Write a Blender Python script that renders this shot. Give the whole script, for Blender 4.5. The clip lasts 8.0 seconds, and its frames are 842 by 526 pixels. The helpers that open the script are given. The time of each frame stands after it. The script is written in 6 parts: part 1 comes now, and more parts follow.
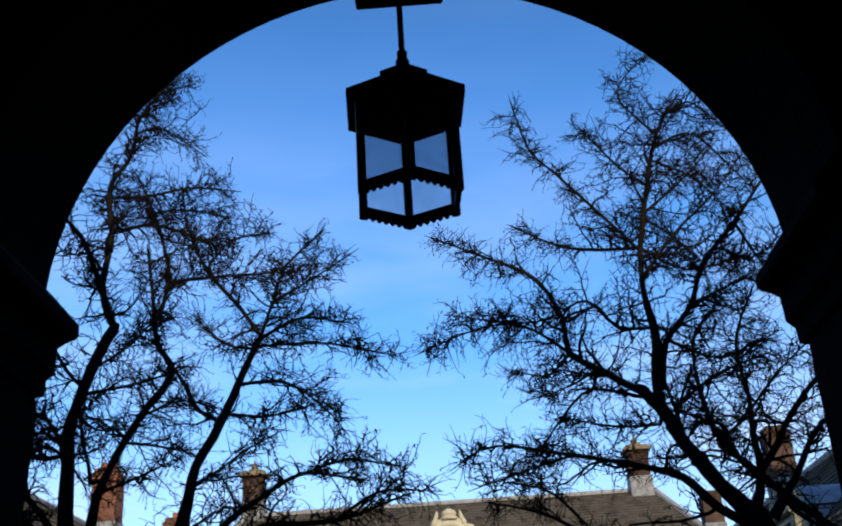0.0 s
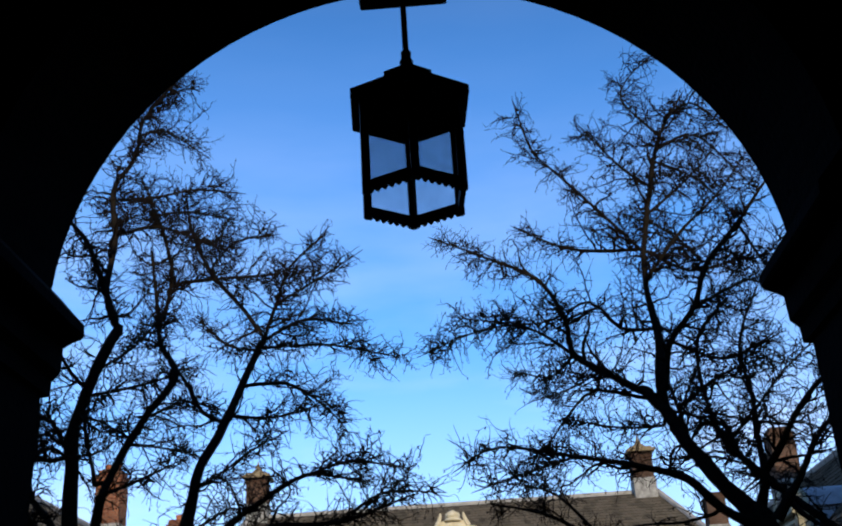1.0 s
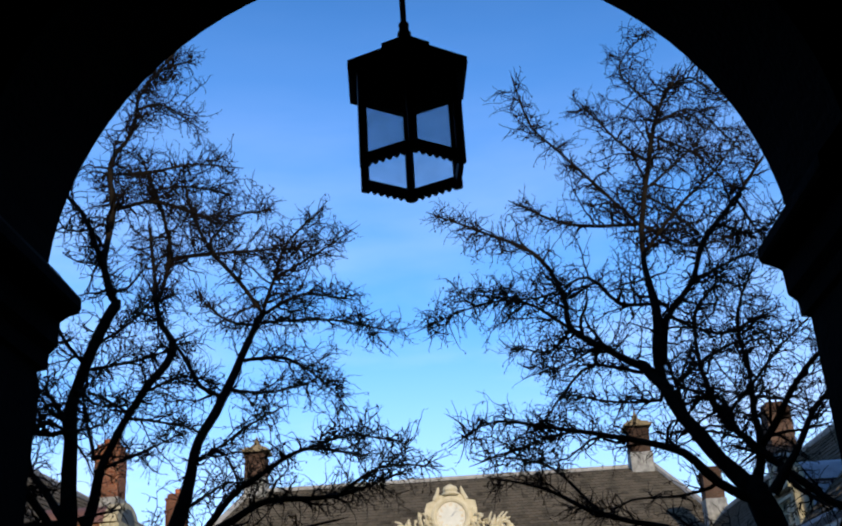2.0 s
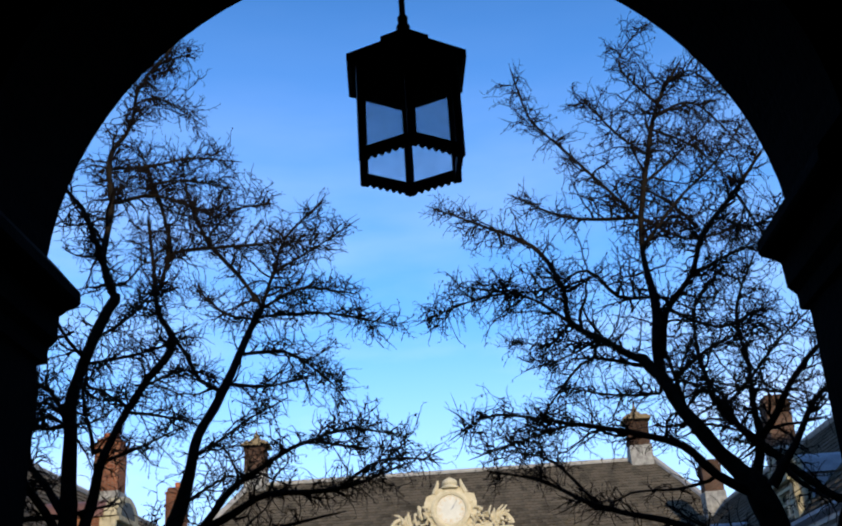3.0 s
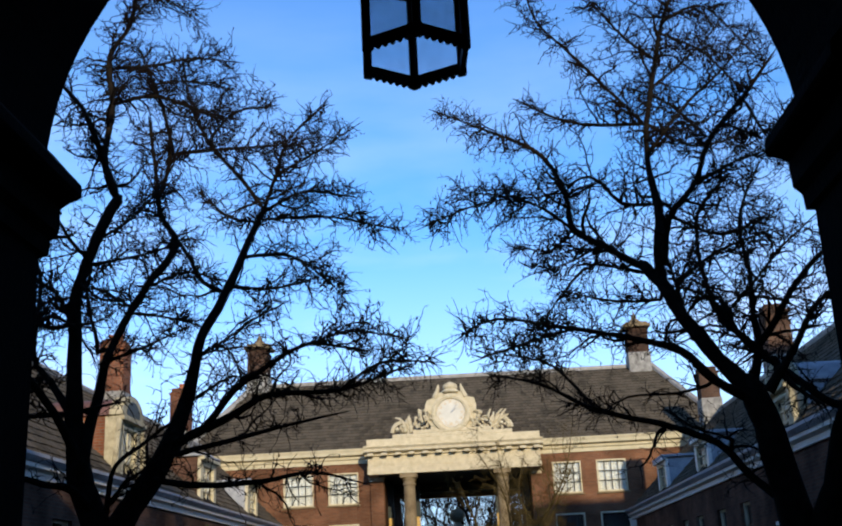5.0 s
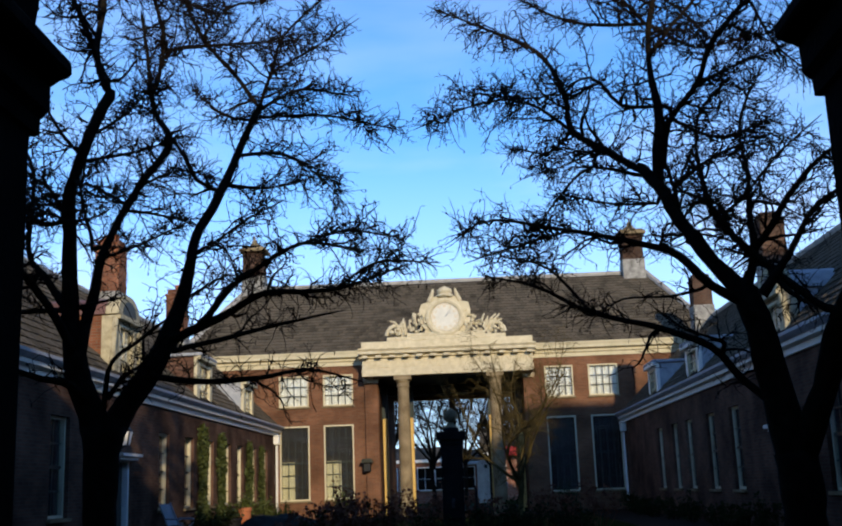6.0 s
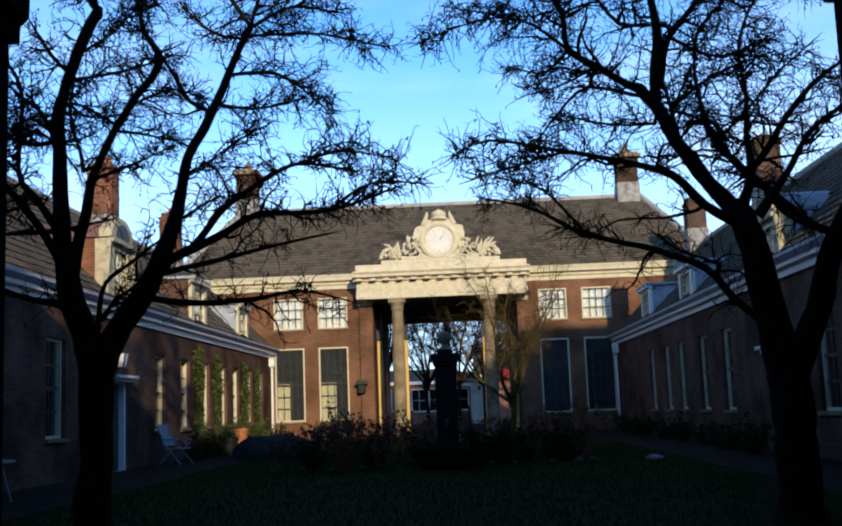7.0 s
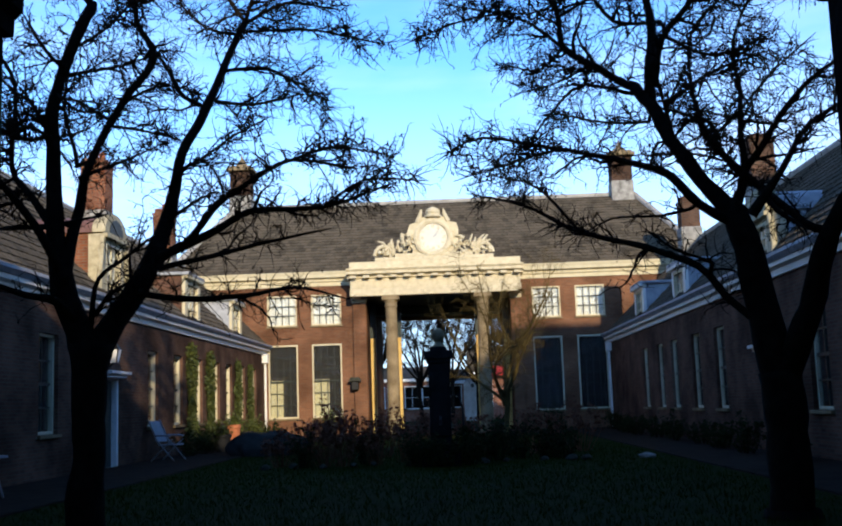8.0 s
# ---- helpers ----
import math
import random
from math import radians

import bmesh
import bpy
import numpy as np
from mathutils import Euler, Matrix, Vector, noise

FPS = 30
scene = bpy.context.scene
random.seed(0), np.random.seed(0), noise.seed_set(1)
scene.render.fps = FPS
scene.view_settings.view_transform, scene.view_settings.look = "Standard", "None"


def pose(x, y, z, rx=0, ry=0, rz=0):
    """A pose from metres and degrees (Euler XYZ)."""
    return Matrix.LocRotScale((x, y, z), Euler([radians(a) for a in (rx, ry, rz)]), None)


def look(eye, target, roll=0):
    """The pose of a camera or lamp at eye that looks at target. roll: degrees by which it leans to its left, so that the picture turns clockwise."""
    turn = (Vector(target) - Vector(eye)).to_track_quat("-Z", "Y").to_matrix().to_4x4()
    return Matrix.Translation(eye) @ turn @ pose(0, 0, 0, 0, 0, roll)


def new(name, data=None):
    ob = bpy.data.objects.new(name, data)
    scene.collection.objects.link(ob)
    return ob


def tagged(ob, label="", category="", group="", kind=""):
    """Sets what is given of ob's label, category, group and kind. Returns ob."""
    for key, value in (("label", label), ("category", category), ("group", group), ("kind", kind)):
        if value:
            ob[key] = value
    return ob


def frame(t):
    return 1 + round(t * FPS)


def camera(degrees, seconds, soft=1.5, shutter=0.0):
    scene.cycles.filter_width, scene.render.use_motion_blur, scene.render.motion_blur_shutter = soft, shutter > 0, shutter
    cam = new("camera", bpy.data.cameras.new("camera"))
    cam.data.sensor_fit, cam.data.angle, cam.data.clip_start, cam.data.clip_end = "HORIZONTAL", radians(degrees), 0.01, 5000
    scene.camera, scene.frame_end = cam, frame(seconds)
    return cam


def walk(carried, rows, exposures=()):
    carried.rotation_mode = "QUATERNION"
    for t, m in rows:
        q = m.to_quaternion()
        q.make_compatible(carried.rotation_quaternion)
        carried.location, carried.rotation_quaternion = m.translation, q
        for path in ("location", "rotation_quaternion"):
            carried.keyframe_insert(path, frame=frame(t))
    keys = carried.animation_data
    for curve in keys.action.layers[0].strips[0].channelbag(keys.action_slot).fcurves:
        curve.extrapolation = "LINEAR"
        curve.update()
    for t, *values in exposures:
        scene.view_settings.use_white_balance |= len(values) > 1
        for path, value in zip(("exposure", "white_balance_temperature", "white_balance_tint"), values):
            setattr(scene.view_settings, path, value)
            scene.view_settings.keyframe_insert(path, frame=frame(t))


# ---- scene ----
cam = camera(43.8, 8.0, soft=2.1)
walk(cam, [
    (0.0, pose(0.021, -0.134, 1.684, 113.89, 3.21, 3.01)),
    (0.5, pose(0.020, -0.129, 1.680, 113.92, 3.16, 3.04)),
    (1.0, pose(0.018, -0.137, 1.677, 114.01, 3.22, 3.20)),
    (1.5, pose(0.018, -0.129, 1.676, 113.23, 3.20, 3.10)),
    (3.0, pose(0.018, -0.128, 1.676, 112.30, 3.32, 3.08)),
    (3.5, pose(0.020, -0.125, 1.674, 111.65, 3.50, 3.14)),
    (4.0, pose(0.021, -0.117, 1.672, 110.22, 3.55, 3.05)),
    (4.5, pose(0.019, -0.111, 1.669, 108.61, 3.16, 2.99)),
    (6.0, pose(0.004, -0.056, 1.616, 102.04, 2.13, 2.59)),
    (6.5, pose(-0.001, -0.002, 1.606, 98.31, 2.12, 2.03)),
    (7.0, pose(0.000, 0.001, 1.603, 97.86, 2.18, 2.27)),
    (7.5, pose(0.002, 0.005, 1.601, 97.93, 1.95, 2.03)),
    (7.8, pose(0.001, 0.002, 1.600, 98.02, 1.95, 2.16)),
    (8.0, pose(0.000, 0.000, 1.600, 97.70, 1.95, 1.90)),
], [(0.0, 0.30), (4.5, 0.48), (6.0, 0.38), (6.5, 0.40), (7.0, 0.62), (8.0, 0.86)])

# ---- sky and sun: low winter sun from behind, over the gatehouse ----
SUN_ELEV, SUN_SIDE = radians(16.0), radians(15.3)
world = bpy.data.worlds.new("sky")
scene.world = world
world.use_nodes = True
wn, wl = world.node_tree.nodes, world.node_tree.links
sky = wn.new("ShaderNodeTexSky")
sky.sky_type, sky.sun_disc = "NISHITA", False
sky.sun_elevation, sky.sun_rotation = SUN_ELEV, radians(180) - SUN_SIDE
sky.air_density, sky.dust_density, sky.ozone_density = 1.0, 0.0, 3.0
wcoord = wn.new("ShaderNodeTexCoord")
wmap = wn.new("ShaderNodeMapping")
wmap.inputs["Scale"].default_value = (1.2, 1.0, 5.0)
wl.new(wcoord.outputs["Generated"], wmap.inputs["Vector"])
wnoise = wn.new("ShaderNodeTexNoise")
wnoise.inputs["Scale"].default_value, wnoise.inputs["Detail"].default_value = 2.6, 7.0
wl.new(wmap.outputs["Vector"], wnoise.inputs["Vector"])
wramp = wn.new("ShaderNodeValToRGB")
wramp.color_ramp.elements[0].position, wramp.color_ramp.elements[1].position = 0.34, 0.66
wramp.color_ramp.elements[0].color = (0.13, 0.13, 0.13, 1)   # thin haze between the clouds
wl.new(wnoise.outputs["Fac"], wramp.inputs["Fac"])
wscale = wn.new("ShaderNodeMath")
wscale.operation = "MULTIPLY"
wl.new(wramp.outputs["Color"], wscale.inputs[0])
# clouds lie mostly low, towards the horizon all round
wsep = wn.new("ShaderNodeSeparateXYZ")
wl.new(wcoord.outputs["Generated"], wsep.inputs[0])
wlow = wn.new("ShaderNodeMapRange")
wlow.inputs["From Min"].default_value, wlow.inputs["From Max"].default_value = 0.06, 0.54
wlow.inputs["To Min"].default_value, wlow.inputs["To Max"].default_value = 0.85, 0.03
wl.new(wsep.outputs["Z"], wlow.inputs["Value"])
wl.new(wlow.outputs["Result"], wscale.inputs[1])
wmix = wn.new("ShaderNodeMix")
wmix.data_type = "RGBA"
# white haze along the horizon
whaze = wn.new("ShaderNodeMapRange")
whaze.interpolation_type = "SMOOTHSTEP"
whaze.inputs["From Min"].default_value, whaze.inputs["From Max"].default_value = 0.02, 0.38
whaze.inputs["To Min"].default_value, whaze.inputs["To Max"].default_value = 0.72, 0.0
wl.new(wsep.outputs["Z"], whaze.inputs["Value"])
wmost = wn.new("ShaderNodeMath")
wmost.operation = "MAXIMUM"
wl.new(wscale.outputs[0], wmost.inputs[0])
wl.new(whaze.outputs["Result"], wmost.inputs[1])
wl.new(wmost.outputs[0], wmix.inputs["Factor"])
wtint = wn.new("ShaderNodeMix")
wtint.data_type, wtint.blend_type = "RGBA", "MULTIPLY"
wtint.inputs["Factor"].default_value = 1.0
wtint.inputs["B"].default_value = (0.50, 0.96, 1.40, 1)   # deep clear winter blue
wl.new(sky.outputs["Color"], wtint.inputs["A"])
# the unseen upper sky is dimmed towards the zenith to weaken fill light
wdeep = wn.new("ShaderNodeMapRange")
wdeep.interpolation_type = "SMOOTHSTEP"
wdeep.inputs["From Min"].default_value, wdeep.inputs["From Max"].default_value = 0.48, 1.0
wdeep.inputs["To Min"].default_value, wdeep.inputs["To Max"].default_value = 1.0, 0.12
wl.new(wsep.outputs["Z"], wdeep.inputs["Value"])
wdark = wn.new("ShaderNodeVectorMath")
wdark.operation = "SCALE"
wl.new(wtint.outputs["Result"], wdark.inputs[0])
wl.new(wdeep.outputs["Result"], wdark.inputs["Scale"])
wl.new(wdark.outputs["Vector"], wmix.inputs["A"])
wmix.inputs["B"].default_value = (4.9, 5.75, 7.7, 1)
wl.new(wmix.outputs["Result"], wn["Background"].inputs["Color"])
wn["Background"].inputs["Strength"].default_value = 0.15

sun_data = bpy.data.lights.new("sun", "SUN")
sun_data.energy, sun_data.angle, sun_data.color = 2.9, radians(0.5), (1.0, 0.83, 0.58)
sun = new("sun", sun_data)
TOWARD = Vector((math.sin(SUN_SIDE) * math.cos(SUN_ELEV), -math.cos(SUN_SIDE) * math.cos(SUN_ELEV), math.sin(SUN_ELEV)))
sun.matrix_world = look(TOWARD * 60, (0, 0, 0))

# ---- materials ----


def material(name, rough=0.8, metal=0.0):
    m = bpy.data.materials.new(name)
    m.use_nodes = True
    b = m.node_tree.nodes["Principled BSDF"]
    b.inputs["Roughness"].default_value, b.inputs["Metallic"].default_value = rough, metal
    b.inputs["Specular IOR Level"].default_value = 0.03 if rough >= 0.75 else 0.3
    return m, m.node_tree.nodes, m.node_tree.links, b


def noisy(name, dark, light, scale=6.0, rough=0.8, bump=0.3, grain=60.0, metal=0.0, per_object=0.0, per_island=0.0):
    """A surface that varies at two scales between two colours, with fine relief."""
    m, n, l, b = material(name, rough, metal)
    co = n.new("ShaderNodeTexCoord")
    big, fine = n.new("ShaderNodeTexNoise"), n.new("ShaderNodeTexNoise")
    big.inputs["Scale"].default_value, big.inputs["Detail"].default_value = scale, 6
    fine.inputs["Scale"].default_value, fine.inputs["Detail"].default_value = grain, 4
    l.new(co.outputs["Object"], big.inputs["Vector"])
    l.new(co.outputs["Object"], fine.inputs["Vector"])
    add = n.new("ShaderNodeMath")
    add.operation = "MULTIPLY_ADD"
    l.new(fine.outputs["Fac"], add.inputs[0])
    add.inputs[1].default_value = 0.45
    l.new(big.outputs["Fac"], add.inputs[2])
    fac = add.outputs[0]
    if per_object:
        info, more = n.new("ShaderNodeObjectInfo"), n.new("ShaderNodeMath")
        more.operation = "MULTIPLY_ADD"
        l.new(info.outputs["Random"], more.inputs[0])
        more.inputs[1].default_value = per_object
        l.new(fac, more.inputs[2])
        fac = more.outputs[0]
    if per_island:
        geo, more = n.new("ShaderNodeNewGeometry"), n.new("ShaderNodeMath")
        more.operation = "MULTIPLY_ADD"
        l.new(geo.outputs["Random Per Island"], more.inputs[0])
        more.inputs[1].default_value = per_island
        l.new(fac, more.inputs[2])
        fac = more.outputs[0]
    ramp = n.new("ShaderNodeValToRGB")
    ramp.color_ramp.elements[0].position, ramp.color_ramp.elements[1].position = 0.45, 1.0 + per_object + per_island
    ramp.color_ramp.elements[0].color, ramp.color_ramp.elements[1].color = (*dark, 1), (*light, 1)
    l.new(fac, ramp.inputs["Fac"])
    l.new(ramp.outputs["Color"], b.inputs["Base Color"])
    if bump:
        bp = n.new("ShaderNodeBump")
        bp.inputs["Strength"].default_value, bp.inputs["Distance"].default_value = bump, 0.01
        l.new(fine.outputs["Fac"], bp.inputs["Height"])
        l.new(bp.outputs["Normal"], b.inputs["Normal"])
    return m


def bricked(name, one, two, mortar, along, width=0.22, height=0.065, joint=0.008, stain=0.5):
    """Brickwork courses on upright faces; along: the axis the courses run ('X' or 'Y')."""
    m, n, l, b = material(name, 0.9)
    co, sep, com = n.new("ShaderNodeTexCoord"), n.new("ShaderNodeSeparateXYZ"), n.new("ShaderNodeCombineXYZ")
    l.new(co.outputs["Object"], sep.inputs[0])
    l.new(sep.outputs[along], com.inputs["X"])
    l.new(sep.outputs["Z"], com.inputs["Y"])
    br = n.new("ShaderNodeTexBrick")
    br.inputs["Scale"].default_value = 1.0
    br.inputs["Brick Width"].default_value, br.inputs["Row Height"].default_value = width, height
    br.inputs["Mortar Size"].default_value = joint
    br.inputs["Color1"].default_value, br.inputs["Color2"].default_value = (*one, 1), (*two, 1)
    br.inputs["Mortar"].default_value = (*mortar, 1)
    l.new(com.outputs[0], br.inputs["Vector"])
    no = n.new("ShaderNodeTexNoise")
    no.inputs["Scale"].default_value, no.inputs["Detail"].default_value = 0.9, 8
    l.new(co.outputs["Object"], no.inputs["Vector"])
    ramp = n.new("ShaderNodeValToRGB")
    ramp.color_ramp.elements[0].position, ramp.color_ramp.elements[1].position = 0.35, 0.7
    lo = 1 - stain
    ramp.color_ramp.elements[0].color, ramp.color_ramp.elements[1].color = (lo, lo, lo, 1), (1.1, 1.1, 1.1, 1)
    l.new(no.outputs["Fac"], ramp.inputs["Fac"])
    mix = n.new("ShaderNodeMix")
    mix.data_type, mix.blend_type = "RGBA", "MULTIPLY"
    mix.inputs["Factor"].default_value = 1.0
    l.new(br.outputs["Color"], mix.inputs["A"])
    l.new(ramp.outputs["Color"], mix.inputs["B"])
    l.new(mix.outputs["Result"], b.inputs["Base Color"])
    bp = n.new("ShaderNodeBump")
    bp.inputs["Strength"].default_value, bp.inputs["Distance"].default_value = 0.5, 0.01
    bp.invert = True
    l.new(br.outputs["Fac"], bp.inputs["Height"])
    l.new(bp.outputs["Normal"], b.inputs["Normal"])
    return m


def glassy(name, tint, haze, haze_colour):
    """Clear window glass with a little dirt on it."""
    m, n, l, b = material(name, 0.05)
    tr, gl, mx, mx2, di = (n.new("ShaderNodeBsdfTransparent"), n.new("ShaderNodeBsdfGlossy"), n.new("ShaderNodeMixShader"),
                           n.new("ShaderNodeMixShader"), n.new("ShaderNodeBsdfDiffuse"))
    tr.inputs["Color"].default_value = (*tint, 1)
    gl.inputs["Roughness"].default_value = 0.03
    di.inputs["Color"].default_value = (*haze_colour, 1)
    fr, co, no, mu = n.new("ShaderNodeLayerWeight"), n.new("ShaderNodeTexCoord"), n.new("ShaderNodeTexNoise"), n.new("ShaderNodeMath")
    up, gloss = n.new("ShaderNodeMath"), n.new("ShaderNodeMath")
    up.operation, gloss.operation = "POWER", "MULTIPLY_ADD"
    l.new(fr.outputs["Facing"], up.inputs[0])
    up.inputs[1].default_value = 5.0
    l.new(up.outputs[0], gloss.inputs[0])
    gloss.inputs[1].default_value, gloss.inputs[2].default_value = 0.6, 0.03
    no.inputs["Scale"].default_value, no.inputs["Detail"].default_value = 30, 6
    l.new(co.outputs["Object"], no.inputs["Vector"])
    mu.operation = "MULTIPLY"
    mu.inputs[1].default_value = haze * 2
    l.new(no.outputs["Fac"], mu.inputs[0])
    l.new(mu.outputs[0], mx2.inputs[0])
    l.new(tr.outputs[0], mx2.inputs[1])
    l.new(di.outputs[0], mx2.inputs[2])
    l.new(gloss.outputs[0], mx.inputs[0])
    l.new(mx2.outputs[0], mx.inputs[1])
    l.new(gl.outputs[0], mx.inputs[2])
    l.new(mx.outputs[0], n["Material Output"].inputs["Surface"])
    return m


BRICK_X = bricked("facade_brick", (0.235, 0.104, 0.054), (0.172, 0.075, 0.041), (0.20, 0.14, 0.095), "X")
BRICK_Y = bricked("cottage_brick", (0.162, 0.084, 0.058), (0.108, 0.056, 0.040), (0.13, 0.10, 0.076), "Y", stain=0.6)
BRICK_FAR = bricked("far_brick", (0.30, 0.10, 0.06), (0.22, 0.08, 0.05), (0.3, 0.25, 0.2), "X")
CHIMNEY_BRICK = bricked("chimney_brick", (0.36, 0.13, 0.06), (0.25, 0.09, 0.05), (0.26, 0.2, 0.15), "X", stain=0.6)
CREAM = noisy("cream_paint", (0.48, 0.43, 0.28), (0.63, 0.565, 0.39), 3.0, 0.6, 0.15)
RENDERED = noisy("weathered_render", (0.12, 0.115, 0.105), (0.40, 0.39, 0.36), 5.0, 0.85, 0.4, 30)
DARK_STONE = noisy("dark_stone", (0.022, 0.024, 0.018), (0.075, 0.076, 0.062), 6.0, 0.9, 0.4, 40)
GOLD_TWIG = noisy("olive_twig", (0.038, 0.028, 0.012), (0.13, 0.097, 0.036), 5.0, 0.8, 0.0)
DARK_BRICK = bricked("dark_brick", (0.13, 0.07, 0.045), (0.09, 0.05, 0.035), (0.12, 0.10, 0.08), "X", stain=0.6)
OLD_CREAM = noisy("weathered_cream", (0.26, 0.23, 0.15), (0.58, 0.52, 0.36), 5.0, 0.8, 0.4, 30)
COPPER = noisy("red_brown_sheet", (0.10, 0.05, 0.045), (0.19, 0.10, 0.085), 3.0, 0.6, 0.2)
CLOCK_PAINT = noisy("aged_white_enamel", (0.55, 0.54, 0.47), (0.68, 0.66, 0.58), 4.0, 0.5, 0.05)
STONE = noisy("painted_stone", (0.46, 0.40, 0.265), (0.67, 0.595, 0.42), 5.0, 0.75, 0.4, 40)
COLUMN_STONE = noisy("weathered_sandstone", (0.13, 0.095, 0.055), (0.32, 0.25, 0.15), 2.5, 0.85, 0.5, 30)
WHITE = noisy("white_paint", (0.66, 0.65, 0.60), (0.82, 0.80, 0.74), 4.0, 0.5, 0.1)
LEAD = noisy("lead_sheet", (0.22, 0.24, 0.27), (0.42, 0.44, 0.48), 4.0, 0.55, 0.2)
SLATE = noisy("roof_tile", (0.033, 0.029, 0.022), (0.118, 0.099, 0.074), 1.5, 0.8, 0.3, 25, per_island=0.35)
SLATE_ONE = noisy("roof_tile_single", (0.033, 0.029, 0.022), (0.118, 0.099, 0.074), 1.5, 0.8, 0.3, 25, per_object=0.35)
ROOF_BED = noisy("roof_underlay", (0.018, 0.016, 0.014), (0.035, 0.030, 0.026), 2.0, 0.9)
RIDGE = noisy("ridge_mortar", (0.26, 0.25, 0.23), (0.44, 0.42, 0.39), 3.0, 0.8)
# near-black so the passage reads unlit; its shade is put into the colour
PASSAGE = noisy("unlit_plaster", (0.004, 0.004, 0.004), (0.010, 0.009, 0.008), 3.0, 0.95, 0.3)
IRON = noisy("black_iron", (0.006, 0.006, 0.006), (0.014, 0.014, 0.014), 20.0, 0.6, 0.2, 120)
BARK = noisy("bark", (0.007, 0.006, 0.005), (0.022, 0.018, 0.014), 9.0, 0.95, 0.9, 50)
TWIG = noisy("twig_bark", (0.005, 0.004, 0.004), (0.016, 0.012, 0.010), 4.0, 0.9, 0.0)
# lawn, grass and paving darkened: part of the courtyard's shade sits in these colours
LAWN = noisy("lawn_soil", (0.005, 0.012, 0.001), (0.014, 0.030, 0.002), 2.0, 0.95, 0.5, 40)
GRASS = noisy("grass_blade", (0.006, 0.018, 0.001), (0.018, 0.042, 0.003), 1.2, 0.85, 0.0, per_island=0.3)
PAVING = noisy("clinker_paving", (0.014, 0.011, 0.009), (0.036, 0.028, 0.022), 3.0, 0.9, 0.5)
# paint of doors and bars; also shade tone for soffit, ceiling and lunettes
DARK_DOOR = noisy("dark_green_and_shade", (0.010, 0.016, 0.013), (0.02, 0.03, 0.025), 5.0, 0.4, 0.1)
# room linings: the darkness of unlit interiors put into the colour
DARK_ROOM = noisy("unlit_room_dark", (0.012, 0.011, 0.010), (0.030, 0.027, 0.025), 2.0, 0.95, 0.0)
CURTAIN = noisy("white_curtain", (0.62, 0.62, 0.56), (0.84, 0.84, 0.78), 6.0, 0.9, 0.2)
YELLOW_CURTAIN = noisy("cream_curtain", (0.46, 0.42, 0.25), (0.62, 0.57, 0.37), 6.0, 0.9, 0.2)
OCHRE = noisy("ochre_paint", (0.52, 0.33, 0.09), (0.66, 0.44, 0.14), 3.0, 0.6, 0.15)
IVY = noisy("ivy_leaf", (0.014, 0.022, 0.005), (0.070, 0.085, 0.018), 5.0, 0.6, 0.0, per_island=0.3)
SHRUB = noisy("shrub_leaf", (0.008, 0.014, 0.005), (0.024, 0.034, 0.012), 5.0, 0.85, 0.0, per_island=0.3)
RED_STEM = noisy("russet_stem", (0.06, 0.022, 0.015), (0.17, 0.072, 0.045), 5.0, 0.8, 0.0, per_island=0.3)
BLUE_METAL = noisy("bluestone", (0.007, 0.007, 0.007), (0.018, 0.018, 0.019), 4.0, 0.85, 0.3)
TARP = noisy("grey_blue_cloth", (0.020, 0.021, 0.020), (0.050, 0.052, 0.050), 4.0, 0.8, 0.3)
PLASTIC = noisy("white_resin", (0.62, 0.63, 0.64), (0.76, 0.77, 0.78), 4.0, 0.5, 0.05)
# darker copy of the white resin, with the courtyard shade in its colour
SHADED_RESIN = noisy("shaded_white_resin", (0.20, 0.21, 0.23), (0.33, 0.34, 0.37), 4.0, 0.6, 0.05)
TERRACOTTA = noisy("terracotta", (0.30, 0.10, 0.05), (0.45, 0.17, 0.08), 5.0, 0.8, 0.2)
SIGN_RED = noisy("red_awning", (0.45, 0.03, 0.03), (0.6, 0.06, 0.05), 5.0, 0.7, 0.0)
PANE = glassy("window_glass", (0.93, 0.95, 0.95), 0.03, (0.5, 0.5, 0.5))
LAMP_GLASS = glassy("dusty_lantern_glass", (0.84, 0.86, 0.88), 0.10, (0.40, 0.44, 0.48))

# ---- shaping helpers ----


def finish(name, bm, mat):
    me = bpy.data.meshes.new(name)
    bm.normal_update()
    bm.to_mesh(me)
    bm.free()
    me.materials.append(mat)
    return new(name, me)


def part(name, bm, mat, parent, label=""):
    ob = finish(name, bm, mat)
    ob.parent = parent
    ob.matrix_parent_inverse = parent.matrix_basis.inverted()
    return tagged(ob, label)


def thing(name, place, label, category, group="", kind=""):
    ob = new(name)
    ob.empty_display_size = 0.2
    ob.matrix_basis = Matrix.Translation(place)
    return tagged(ob, label, category, group, kind)


def box(bm, lo, hi, bevel=0.0):
    """An upright box from corner to corner, its edges eased."""
    c = [(a + b) / 2 for a, b in zip(lo, hi)]
    s = [abs(b - a) for a, b in zip(lo, hi)]
    made = bmesh.ops.create_cube(bm, size=1.0, matrix=Matrix.Translation(c) @ Matrix.Diagonal((*s, 1)))["verts"]
    if bevel:
        edges = list({e for v in made for e in v.link_edges})
        bmesh.ops.bevel(bm, geom=edges, offset=bevel, segments=1, affect="EDGES")
    return bm


